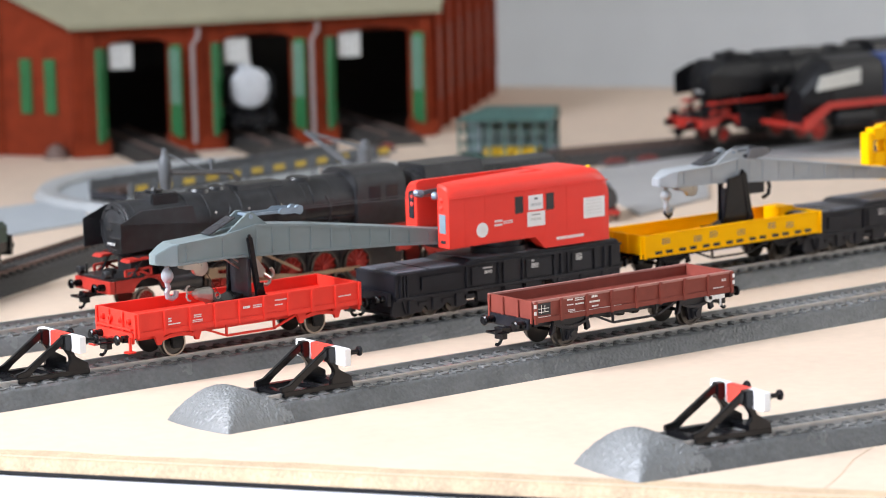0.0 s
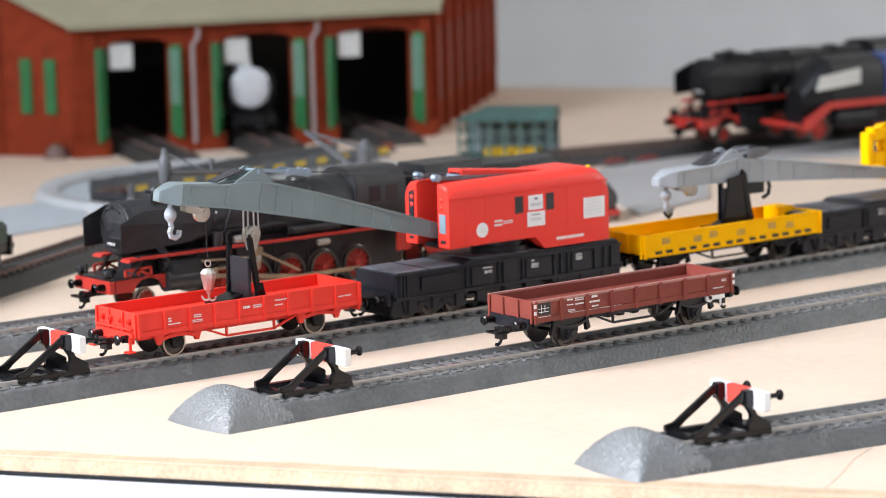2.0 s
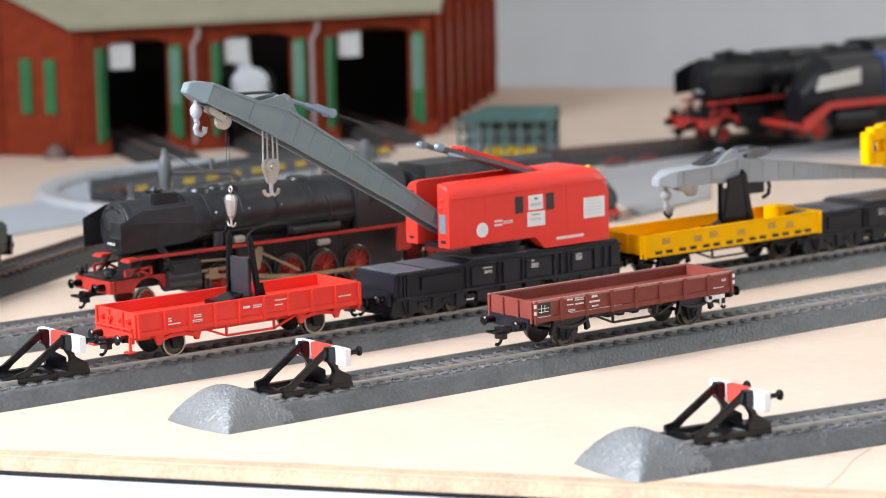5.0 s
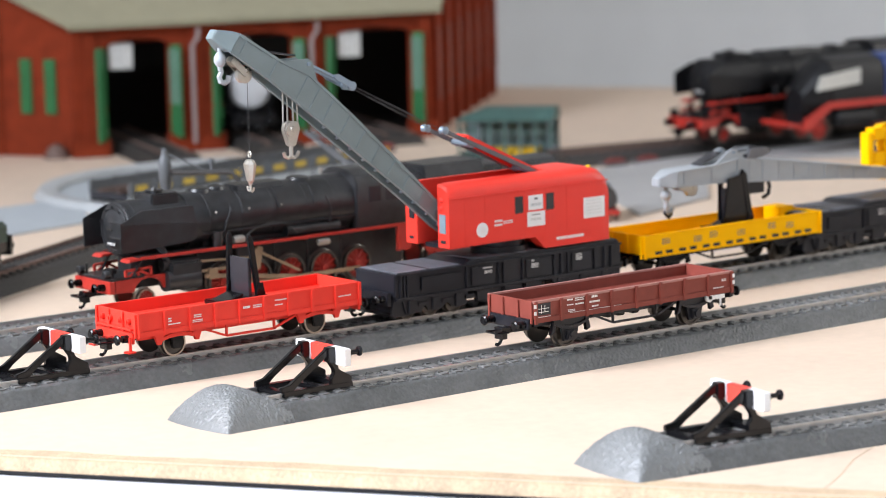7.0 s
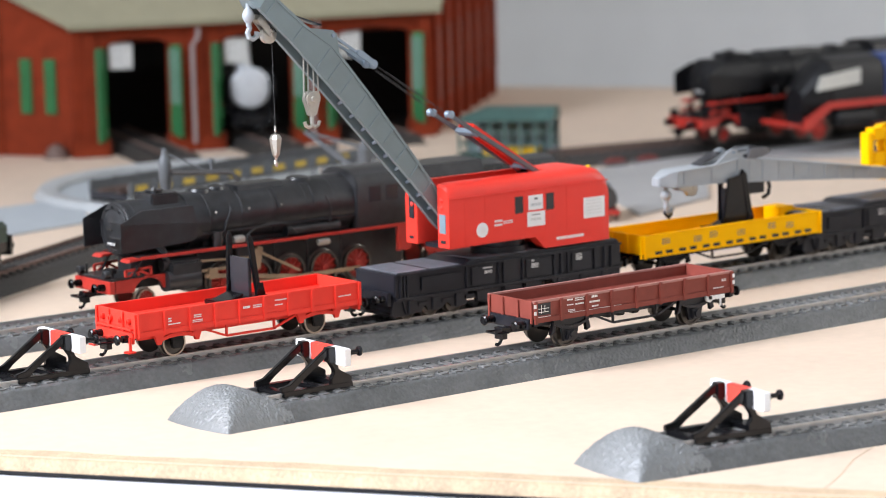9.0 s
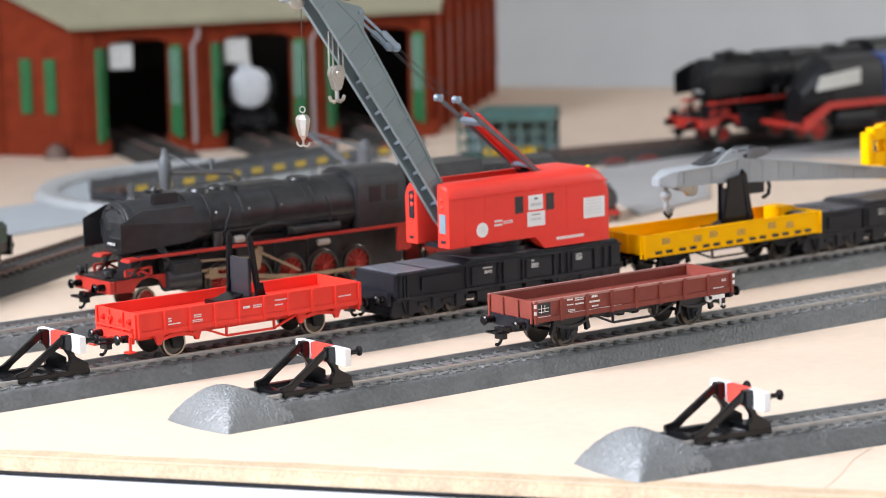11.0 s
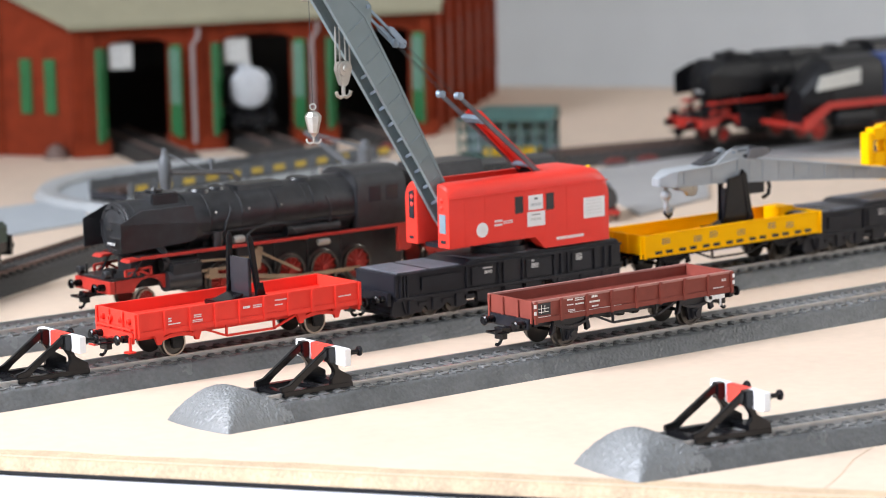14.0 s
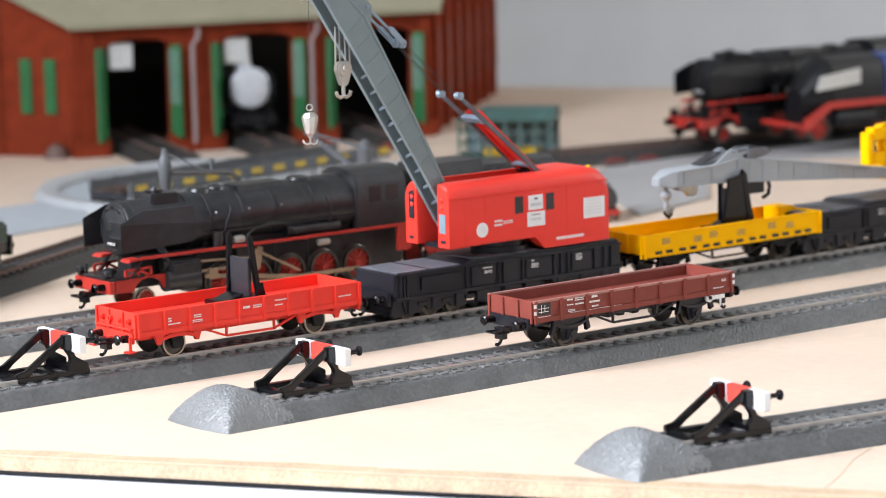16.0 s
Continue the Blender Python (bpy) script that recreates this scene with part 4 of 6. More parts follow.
def red_crane():
    t = thing("rail_crane", "bright red railway crane with grey boom on black chassis", "crane", pose(CR.x, CR.y, CR.z, 0, 0, 0.44))
    chassis_parts(t)
    cab_parts(t, M_REDCAB)
    b, tip = boom(t, M_BOOM, pose(PIV.x / 1000, 0, PIV.z / 1000), "grey-green ribbed crane boom")
    # rear frame that rises with the boom: built lying along -x from its pivot
    a = part("lifting_frame", box(B(), -4, 3, -6.6, 6.6, -2.4, 0.2), M_BLACK, t, "dark strut frame with a red cover", bevel=0.3)
    for s in (-1, 1):
        bm = B()
        prism(bm, [(-60, -1.2), (-60, 0.6), (0, 0.1), (0, -2.0)], s * 6.4 - 0.7, s * 6.4 + 0.7)
        part("strut", bm, M_STRUT, a, "dark strut", bevel=0.2)
        part("strut_head", lathe(B(), [(0.9, -1.8), (1.8, -1.5), (1.2, 0), (1.8, 1.5), (0.9, 1.8)], (-60.5, s * 6.4, -0.2), (0, 1, 0), 18), M_STEELBLUE, a, "blue-grey pulley head")
    for x in (-44, -42, -8):
        part("cross_bar", rod(B(), (x, -6.2, -0.8), (x, 6.2, -0.8), 1.4), M_STEELBLUE, a, "blue-grey spacer")
    bm = B()
    prism(bm, [(-46, 1.6), (-45, 2.9), (-2, 1.4), (2, 0.4), (-2, -0.6), (-44, 1.2)], -4.2, 4.2)
    part("cover", bm, M_REDCAB, a, "red roof cover strip", bevel=0.3)
    for s in (-1, 1):
        bm = B()
        bar(bm, (-45, s * 4.4, 1.6), (0, s * 4.4, -1.2), 0.8, 2.2)
        part("cover_edge", bm, M_REDCAB, a)
    # link with pulleys on the boom's lug
    k = part("pulley_link", rod(B(), (0, -4.2, 0), (0, 4.2, 0), 0.7), M_STEELBLUE, t, "pale steel link with pulley blocks")
    for s in (-1, 1):
        part("link_bar", bar(B(), (0, s * 3.2, 0), (22, s * 3.2, 0), 0.9, 1.1), M_STEELBLUE, k)
        part("pulley_cheek", prism(B(), [(15, -0.5), (17, -1.2), (26, -1.2), (28, 0), (26, 1.3), (17, 1.8), (15, 0.8)], s * 3.9 - 0.4, s * 3.9 + 0.4), M_STEELBLUE, k, bevel=0.25)
        part("pulley", lathe(B(), [(1.0, -1), (2.0, -0.8), (1.4, 0), (2.0, 0.8), (1.0, 1)], (26.5, s * 2.4, 0), (0, 1, 0), 18), M_STEELBLUE, k)
    bm = B()
    for y in (-3.4, -1.8, 1.8, 3.4):
        rod(bm, (27, y, 0.2), (62.5, y * 1.5, 0.2), 0.09, seg=5)
    part("luffing_rope", bm, M_THREAD, k, "thin dark ropes")
    bm = B()
    for y in (-3.4, -1.8, 1.8, 3.4):
        rod(bm, (0, y * 1.6, 0), (-38, y * 1.25, 0), 0.09, seg=5)
    r2 = part("luffing_rope", bm, M_THREAD, t, "thin dark ropes")
    # main hook block
    h = part("hook_block", prism(B(), [(-4.2, 4.0), (-3.2, 7.0), (3.2, 7.0), (4.2, 4.0), (1.7, -3.4), (-1.7, -3.4)], -1.6, 1.6), M_NICKEL, t, "nickel pulley block with a double hook", bevel=0.5)
    for s in (-1, 1):
        part("block_pulley", lathe(B(), [(3.0, 0), (3.0, 1.1), (1.4, 1.2), (1.2, 1.9), (0.5, 2.0)], (0.8 * s, s * 1.6, 4.2), (0, s, 0), 22), M_NICKEL, h, "round pulley cover")
    bm = B()
    rod(bm, (0, 0, -3.4), (0, 0, -7.6), 0.9)
    tube(bm, [(0, 0, -7.6), (1.6, 0, -8.4), (3.2, 0, -7.6), (3.9, 0, -5.8)], 0.8)
    tube(bm, [(0, 0, -7.6), (-1.6, 0, -8.4), (-3.2, 0, -7.6), (-3.9, 0, -5.8)], 0.8)
    part("double_hook", bm, M_NICKEL, h)
    for x, y in ((-3.5, 0.4), (-1.2, 0.4), (1.2, -0.4), (3.5, -0.4)):
        part("fall_rope", rod(B(), (x, y, 6.0), (x * 0.9, y, 22.5), 0.40), M_NICKEL, h, "stiff grey rope fall")
    # light hoist: weight with ring and small hook, and its thread in two sliding lengths
    w = part("hoist_weight", lathe(B(), [(0.9, -3.2), (2.4, -3.6), (3.6, -5.2), (3.4, -7.0), (2.2, -12.2), (1.3, -13.0), (1.0, -14.0)], (0, 0, 0), (0, 0, 1), 8), M_NICKEL, t, "nickel hoist weight with ring and hook")
    w.data.transform(Matrix.Diagonal((1, 0.72, 1, 1)))
    bm = B()
    ring = [(1.3 * math.cos(a0 * 0.5236), 0, -1.2 + 1.3 * math.sin(a0 * 0.5236)) for a0 in range(13)]
    tube(bm, ring, 0.32, 6)
    part("ring", bm, M_NICKEL, w)
    bm = B()
    rod(bm, (0, 0, -13.6), (0, 0, -16.6), 0.5)
    tube(bm, [(0, 0, -16.4), (1.6, 0, -16.9), (2.8, 0, -16.2), (3.2, 0, -15.0)], 0.45, 6)
    tube(bm, [(0, 0, -16.4), (-1.6, 0, -16.9), (-2.8, 0, -16.2), (-3.2, 0, -15.0)], 0.45, 6)
    part("small_hook", bm, M_NICKEL, w)
    bm = B()
    rod(bm, (0, 0, -0.2), (0, 0, 21), 0.13, seg=5)
    rod(bm, (0, 0, 3.2), (-1.8, 0, 5.0), 0.1, seg=5)
    ru = part("hoist_thread", bm, M_THREAD, t, "thin grey thread")
    rl = part("hoist_thread", rod(B(), (0, 0, 0), (0, 0, -21), 0.13, seg=5), M_THREAD, t, "thin grey thread")
    return dict(boom=b, tip=tip, frame=a, link=k, rope=r2, hook=h, weight=w, up=ru, low=rl)


def yellow_crane():
    t = thing("rail_crane", "yellow railway crane on a black chassis with grey boom", "crane", pose(0.954 + 0.1135, 1.0378, RAIL, 0, 0, 0.44))
    chassis_parts(t, 51)
    house = thing("crane_house", "yellow crane house standing on the black chassis", "crane house", pose(0.954 + 0.1585, 1.0378, RAIL, 0, 0, 0.44))
    cab_parts(house, M_YELLOW)
    for x0, x1, z0, z1 in ((-28, -24.5, 41, 57), (-16.5, -8, 41, 57), (-24.5, -16.5, 41, 47), (-24.5, -16.5, 53, 59)):
        part("cabin_panel", box(B(), x0, x1, -16.2, -10, z0, z1), M_YELLOW, house, "yellow cabin panel", bevel=0.5).location.x = -0.040
    boom(t, M_GREY, pose(0.0075, 0, 0.034, 0, 1.5, 0) @ Matrix.Diagonal((0.98, 1, 0.86, 1)), "pale grey ribbed crane boom", M_GREY)
    for e in (-1, 1):
        part("link_bar", bar(B(), (-109, e * 4.2, 52.5), (-84, e * 4.2, 53.6), 1.0, 1.6), M_GREY, t, "grey pulley link", bevel=0.3)
        part("link_cheek", prism(B(), [(-95, 50.6), (-92, 49.6), (-82, 51.0), (-79, 53.0), (-82, 55.0), (-93, 55.2)], e * 5.4 - 0.5, e * 5.4 + 0.5), M_STRUT, t, "dark pulley cheek", bevel=0.3)
        part("pulley", lathe(B(), [(1.2, -1), (2.6, -0.8), (1.8, 0), (2.6, 0.8), (1.2, 1)], (-83, e * 2.4, 52.6), (0, 1, 0), 18), M_CHASSIS, t, "dark pulley")
    part("link_block", box(B(), -94, -86, -4, 4, 50.4, 53.4), M_CHASSIS, t, "dark pulley block", bevel=0.5)
    bm = B()
    tube(bm, [(-142, 0, 40), (-141.5, 0, 32), (-143, 0, 28.5), (-140.6, 0, 26.4), (-138.4, 0, 28.4)], 0.9)
    part("hook", bm, M_CHASSIS, t, "dark hook on a rope")
    bm = B()
    box(bm, -92, -80, -2, 2, 32.5, 38.5)
    tube(bm, [(-80, 0, 38), (-76.5, 0, 38.5), (-74.5, 0, 35), (-75.5, 0, 31), (-79, 0, 29.6)], 1.0)
    part("hook_block", bm, M_CHASSIS, t, "dark hook block")
    return t


# ---- steam locomotives ----
def spoked(t, x, r, z, mt, y=7.6, rim=None):
    for s in (-1, 1):
        w = part("wheel", lathe(B(), [(r * 0.84, 0), (r + 0.7, 0.2), (r + 0.7, 0.7), (r, 1.0), (r, 3.0), (r * 0.84, 3.0)], (x, s * y, z), (0, s, 0), 30, True), rim or M_ROD, t, "brown tyred spoked wheel")
        part("wheel_web", lathe(B(), [(r * 0.86, 0.4), (r * 0.86, 1.0)], (x, s * y, z), (0, s, 0), 26), mt, w, "red wheel centre")
        bm = B()
        rod(bm, (x, s * (y + 0.5), z), (x, s * (y + 3.3), z), r * 0.22, seg=14)
        for i in range(12):
            a = i * math.pi / 6
            rod(bm, (x, s * (y + 1.9), z), (x + r * 0.88 * math.cos(a), s * (y + 1.9), z + r * 0.88 * math.sin(a)), 0.55, seg=5)
        part("spokes", bm, mt, w, "red spokes")


def steam_loco(m, label, face=None, detail=True, big=False, name="steam_locomotive", paint=None):
    """Ten-coupled tender engine; the buffer beam at x = 0, the tender towards +x; z from the rail's top."""
    t = thing(name, label, "locomotive", m, "steam locomotives")
    paint = paint or M_LOCO
    red = paint if big else M_LOCORED
    rim = M_WHEEL
    # boiler
    bm = lathe(B(), [(11.2, 0), (12.1, 0.5), (12.4, 1.2), (12.4, 33), (12.7, 33.2), (13.2, 35), (13.4, 80), (13.9, 127)], (12, 0, 36.4), (1, 0, 0), 48)
    bo = part("boiler", bm, paint, t, "black boiler barrel")
    part("smokebox_ring", lathe(B(), [(9.4, 0), (11.3, 0), (11.3, -0.7), (10.8, -1.0), (9.4, -1.0)], (12.0, 0, 36.4), (1, 0, 0), 44, True), paint, bo, "raised ring round the smokebox door")
    part("smokebox_door", lathe(B(), [(9.5, 0), (9.1, -0.9), (7.6, -1.5), (5.0, -2.2), (2.0, -2.7), (0.8, -2.8)], (12.0, 0, 36.4), (1, 0, 0), 40), face or paint, t, "domed smokebox door")
    for i in range(10):
        q = i * math.pi / 5 + 0.3
        part("door_clamp", rod(B(), (10.8, 10.2 * math.cos(q), 36.4 + 10.2 * math.sin(q)), (10.2, 10.2 * math.cos(q), 36.4 + 10.2 * math.sin(q)), 0.5, seg=8), paint, bo)
    for z in (33.0, 39.6):
        part("door_strap", tube(B(), [(10.6, -9.2, z), (9.7, -5, z), (9.3, 0, z)], 0.45, 6), paint, bo)
    if big:
        part("smokebox_front", lathe(B(), [(13.9, 5), (13.9, 0), (13.0, -0.5), (11.0, -0.6), (10.8, -1.2), (6, -1.8), (1, -2.2)], (9.5, 0, 35.0), (1, 0, 0), 36), face, t, "large silver smokebox front")
        part("tall_chimney", lathe(B(), [(6.5, 0), (5.2, 6), (5.0, 18), (6.2, 20)], (20, 2, 47), (0, 0, 1), 18), face, t, "tall silver chimney")
    part("door_handle", bar(B(), (9.0, -2, 36.4), (9.0, 2, 36.4), 0.7, 0.7), M_WHEEL, t)
    plate = part("number_plate", box(B(), 8.6, 9.3, -5.6, 1.6, 29.2, 31.4), paint, t, "black plate with white marks", bevel=0.1)
    bm = B()
    for i in range(5):
        y0 = -5.0 + i * 1.25 + (0.3 if i > 1 else 0)
        box(bm, 8.45, 8.62, y0, y0 + 0.7, 29.8, 30.8)
    part("plate_mark", bm, M_PRINT, plate, "white marks")
    for x in (13.6, 17, 45, 55, 72, 90, 108, 124):
        r = 12.6 if x < 40 else 13.0 + x * 0.006 + 0.12
        part("boiler_band", lathe(B(), [(r - 0.4, -0.4), (r, -0.35), (r, 0.35), (r - 0.4, 0.4)], (x, 0, 36.4), (1, 0, 0), 44), paint, bo)
    part("chimney", lathe(B(), [(4.4, 0), (3.6, 1.2), (3.5, 4.0), (4.1, 4.6), (4.1, 5.2), (2.8, 5.2)], (33, 0, 47.2), (0, 0, 1), 24), paint, t, "short black chimney")
    part("feed_heater", box(B(), 27.0, 41.5, -7.5, 7.5, 44.5, 51.2), paint, t, "black box round the chimney", bevel=0.6)
    part("heater_valve", lathe(B(), [(1.0, 0), (1.0, 1.6), (1.5, 1.8), (0.8, 3.0)], (30, -5, 51), (0, 0, 1), 10), paint, t)
    part("top_casing", prism(B(), [(-7.0, 46.5), (7.0, 46.5), (5.6, 50.6), (-5.6, 50.6)], 74, 100, "x"), paint, t, "long flat casing on the boiler", bevel=0.5)
    part("ash_pan", box(B(), 52, 134, -9.5, 9.5, 22, 30), paint, t, "black casing under the boiler")
    part("motor_block", box(B(), 50, 166, -7.2, 7.2, 3.2, 23), paint, t, "black block between the wheels")
    for x, l in ((57, 5.5), (66, 4.5), (112, 6)):
        part("dome", lathe(B(), [(l, 0), (l, 1.8), (l * 0.85, 3.2), (l * 0.4, 3.8)], (x, 0, 47.4), (0, 0, 1), 26), paint, t, "rounded boiler dome")
    for s in (-1, 1):
        part("handrail", rod(B(), (20, s * 11.6, 40.5), (132, s * 12.6, 40.5), 0.28, seg=6), paint, t)
        for x in (54, 72, 92, 112):
            pts = [(x, s * 14.0 * math.cos(a), 36.4 + 14.0 * math.sin(a)) for a in (0.2, 0.5, 0.8, 1.1, 1.4)]
            part("pipe", tube(B(), pts, 0.35, 6), paint, t, "thin grey pipe")
        bm = prism(B(), [(5.0, 27.6), (5.0, 40.6), (45.2, 37.6), (45.2, 31.0), (42.0, 29.4)], s * 16.0 - 0.35, s * 16.0 + 0.35)
        plate = part("smoke_deflector", bm, paint, t, "black smoke deflector bent in at the top", bevel=0.15)
        bm = B()
        v = [bm.verts.new((x, s * (y + k), z)) for k in (0, -0.7) for x, y, z in ((5.0, 16.3, 40.6), (16.5, 15.5, 45.6), (43.8, 15.3, 45.4), (45.2, 16.3, 37.6))]
        for f in ((0, 1, 2, 3), (4, 5, 6, 7), (0, 1, 5, 4), (1, 2, 6, 5), (2, 3, 7, 6), (3, 0, 4, 7)):
            bm.faces.new([v[i] for i in f])
        part("upper_panel", bm, paint, plate)
        for x in (16, 36):
            part("bracket_bar", bar(B(), (x, s * 15.7, 38), (x, s * 12, 38), 0.6, 0.6), paint, plate)
        part("curved_pipe", tube(B(), [(72, s * 14.4, 28), (78, s * 14.6, 31.5), (88, s * 14.8, 33), (96, s * 14.8, 31.5), (101, s * 14.6, 26)], 0.4, 6), paint, t)
        part("running_board", box(B(), 15, 134, min(s * 10, s * 15.8), max(s * 10, s * 15.8), 23.9, 24.9), paint, t)
        part("red_valance", box(B(), 15, 172, min(s * 15.2, s * 16.0), max(s * 15.2, s * 16.0), 23.7, 25.1), red, t, "red running board edge")
        part("air_tank", rod(B(), (96, s * 11.5, 27.6), (126, s * 11.5, 27.6), 2.8, seg=18), paint, t)
        part("pump", lathe(B(), [(2.6, 0), (2.6, 7)], (58, s * 12.6, 25), (0, 0, 1), 16), paint, t)
    part("frame", box(B(), 16, 166, -5.5, 5.5, 9.5, 24.5), paint, t, "black main frame")
    part("buffer_beam", box(B(), -1, 1.6, -15.2, 15.2, 9.8, 15.4), red, t, "painted buffer beam", bevel=0.2)
    part("front_deck", box(B(), 0, 18, -14, 14, 15.4, 16.6), paint, t, bevel=0.2)
    for s in (-1, 1):
        part("front_step", prism(B(), [(8.5, 22.9), (10, 24.3), (20, 24.7), (20, 23.8), (11, 23.3)], s * 12 - 3.8, s * 12 + 3.8), red, t, "sloping front step plate", bevel=0.2)
        part("front_lamp", lathe(B(), [(1.8, 0), (1.9, 2.4), (1.5, 3.0)], (1.2, s * 11, 18.4), (-1, 0, 0), 16), paint, t, "small black lamp")
        buffers(t, -1, -1, 12.6)
    for s in (-1, 1):
        part("steam_pipe", tube(B(), [(26, s * 9, 30), (29, s * 12.5, 26), (31, s * 12.5, 20)], 1.6), paint, t)
        part("lamp_bracket", bar(B(), (3, s * 11, 16.4), (3, s * 11, 21), 0.8, 0.8), paint, t)
        part("ladder", bar(B(), (11, s * 13.5, 16), (17, s * 13.5, 24), 2.4, 0.7), paint, t)
        part("generator", lathe(B(), [(1.6, 0), (2.1, 1), (2.1, 5), (1.4, 6)], (66, s * 13.5, 27), (1, 0, 0), 14), M_NICKEL, t, "pale metal fitting")
        part("injector", lathe(B(), [(1.2, 0), (1.7, 1), (1.7, 6), (0.8, 7)], (112, s * 14.8, 21.0), (1, 0, 0), 12), M_NICKEL, t, "pale metal fitting")
        part("feed_pipe", tube(B(), [(60, s * 13.4, 26), (62, s * 13.8, 34), (66, s * 12.6, 41), (66, s * 9, 46)], 0.45, 6), paint, t)
        part("feed_pipe", tube(B(), [(120, s * 13.6, 26), (121, s * 13.9, 36), (119, s * 12.6, 42)], 0.45, 6), paint, t)
        part("long_pipe", rod(B(), (50, s * 13.6, 31.5), (134, s * 13.6, 31.5), 0.5, seg=6), paint, t)
        for x in (22, 44, 58, 76, 94, 116, 130):
            part("rail_knob", ball(B(), (x, s * (11.4 if x < 40 else 12.4), 40.4), 0.6), M_NICKEL, t)
    part("whistle", lathe(B(), [(0.6, 0), (0.6, 3), (1.0, 3.2), (1.0, 5)], (128, 4, 48), (0, 0, 1), 10), M_NICKEL, t)
    part("deck_valve", box(B(), 6, 11, -2.5, 2.5, 16.6, 19), paint, t, bevel=0.6)
    coupler(t, -1, -1, 8.6)
    for s in (-1, 1):
        part("cylinder", rod(B(), (29, s * 12.5, 12.5), (46, s * 12.5, 12.5), 5.0, seg=22), paint, t, "black cylinder")
        part("valve_chest", rod(B(), (28, s * 12.0, 19.4), (47, s * 12.0, 19.4), 2.7, seg=18), paint, t)
        part("frame_bracket", prism(B(), [(3, 9.5), (3, 15.6), (31, 16.0), (31, 9.5), (28.5, 9.5), (27, 12.4), (24, 14.4), (20.5, 15.0), (17, 14.4), (14, 12.4), (12.5, 9.5)], s * 12.6 - 0.8, s * 12.6 + 0.8), red, t, "red plate arched over the front wheel", bevel=0.15)
        bm = B()
        for p, q in (((8, 15.4), (22, 15.8)), ((8.4, 19.2), (21.6, 19.8)), ((8.4, 15), (8.4, 19.4)), ((15, 15), (15, 19.6)), ((21.6, 15.4), (21.6, 20)), ((8.4, 15.4), (15, 19.2)), ((21.6, 15.8), (15, 19.2))):
            bar(bm, (p[0], s * 13.4, p[1]), (q[0], s * 13.4, q[1]), 1.0, 1.1)
        part("braced_frame", bm, red, t, "small red braced frame")
        part("cylinder_casing", box(B(), 30.5, 47, s * 14.2 - 2.6, s * 14.2 + 2.6, 8.4, 20.6), paint, t, "dark cylinder casing", bevel=0.8)
    spoked(t, 20.5, 4.8, 4.8, red, 7.6, M_TYRE if detail else M_WHEEL)
    dx = [62, 81, 100, 119, 138]
    for x in dx:
        spoked(t, x, 8.0, 8.0, red, 7.6, rim)
    if detail:
        for s in (-1, 1):
            y = s * 12.4
            part("coupling_rod", bar(B(), (dx[0], y, 6.0), (dx[-1], y, 6.0), 0.9, 1.9), M_ROD, t, "brown metal rod", bevel=0.2)
            part("main_rod", bar(B(), (50, s * 13.6, 12.4), (dx[2], s * 13.6, 6.4), 0.9, 2.0), M_ROD, t, "brown metal rod", bevel=0.2)
            part("slide_bar", bar(B(), (46, s * 13, 14.6), (68, s * 13, 14.6), 1.0, 1.2), M_ROD, t)
            part("valve_rod", bar(B(), (47, s * 13.4, 19.4), (78, s * 13.4, 18.0), 0.9, 1.0), M_ROD, t)
            part("expansion_link", prism(B(), [(76, 12), (80, 12), (82, 22), (79, 23), (77, 21)], s * 13.8 - 0.5, s * 13.8 + 0.5), M_ROD, t, bevel=0.2)
            part("crosshead", box(B(), 52, 57, s * 13 - 1.2, s * 13 + 1.2, 10.5, 15.4), M_ROD, t, bevel=0.3)
            part("radius_rod", bar(B(), (80, s * 14, 20), (dx[2] + 2, s * 14, 9), 0.8, 1.2), M_ROD, t)
            for x in dx[1:4]:
                part("sand_pipe", tube(B(), [(x + 9, s * 10.5, 23.5), (x + 9.5, s * 10.5, 12), (x + 8.5, s * 9.5, 4)], 0.4, 6), paint, t)
            part("bracket_plate", box(B(), 68, 76, s * 13 - 0.6, s * 13 + 0.6, 14, 23.4), paint, t)
    # driver's cab
    roof = [(-15, 24.0), (15, 24.0), (15.2, 45.5), (13, 49.6), (8, 52.0), (0, 52.8), (-8, 52.0), (-13, 49.6), (-15.2, 45.5)]
    part("cab", prism(B(), roof, 135, 164, "x"), paint, t, "black driver's cab", bevel=0.4)
    for s in (-1, 1):
        for x in (142, 152):
            part("cab_window", box(B(), x, x + 7, s * 15.15 - 0.15, s * 15.15 + 0.15, 37, 44), M_SLATE, t, "dark cab window")
        part("cab_rail", rod(B(), (164.5, s * 14.6, 22), (164.5, s * 14.6, 40), 0.4, seg=6), M_NICKEL, t)
        part("cab_step", box(B(), 158, 166, s * 15 - 0.8, s * 15 + 0.8, 12, 24), red, t)
    # tender
    part("tender_body", prism(B(), [(-15, 20), (15, 20), (15.2, 33), (13.2, 41), (9, 46.5), (0, 48.6), (-9, 46.5), (-13.2, 41), (-15.2, 33)], 172, 262, "x"), paint, t, "black round-topped tender", bevel=0.8)
    part("coal_box", prism(B(), [(-12, 44), (12, 44), (10.5, 50.5), (-10.5, 50.5)], 178, 214, "x"), paint, t, bevel=0.5)
    part("tender_frame", box(B(), 172, 264, -13, 13, 14, 20), red, t, "red tender frame")
    for x in (184, 201, 231, 248):
        spoked(t, x, 5.6, 5.6, red, 7.6, rim)
        for s in (-1, 1):
            part("axle_box", box(B(), x - 2, x + 2, s * 12.2 - 1, s * 12.2 + 1, 3.6, 9), red, t, bevel=0.3)
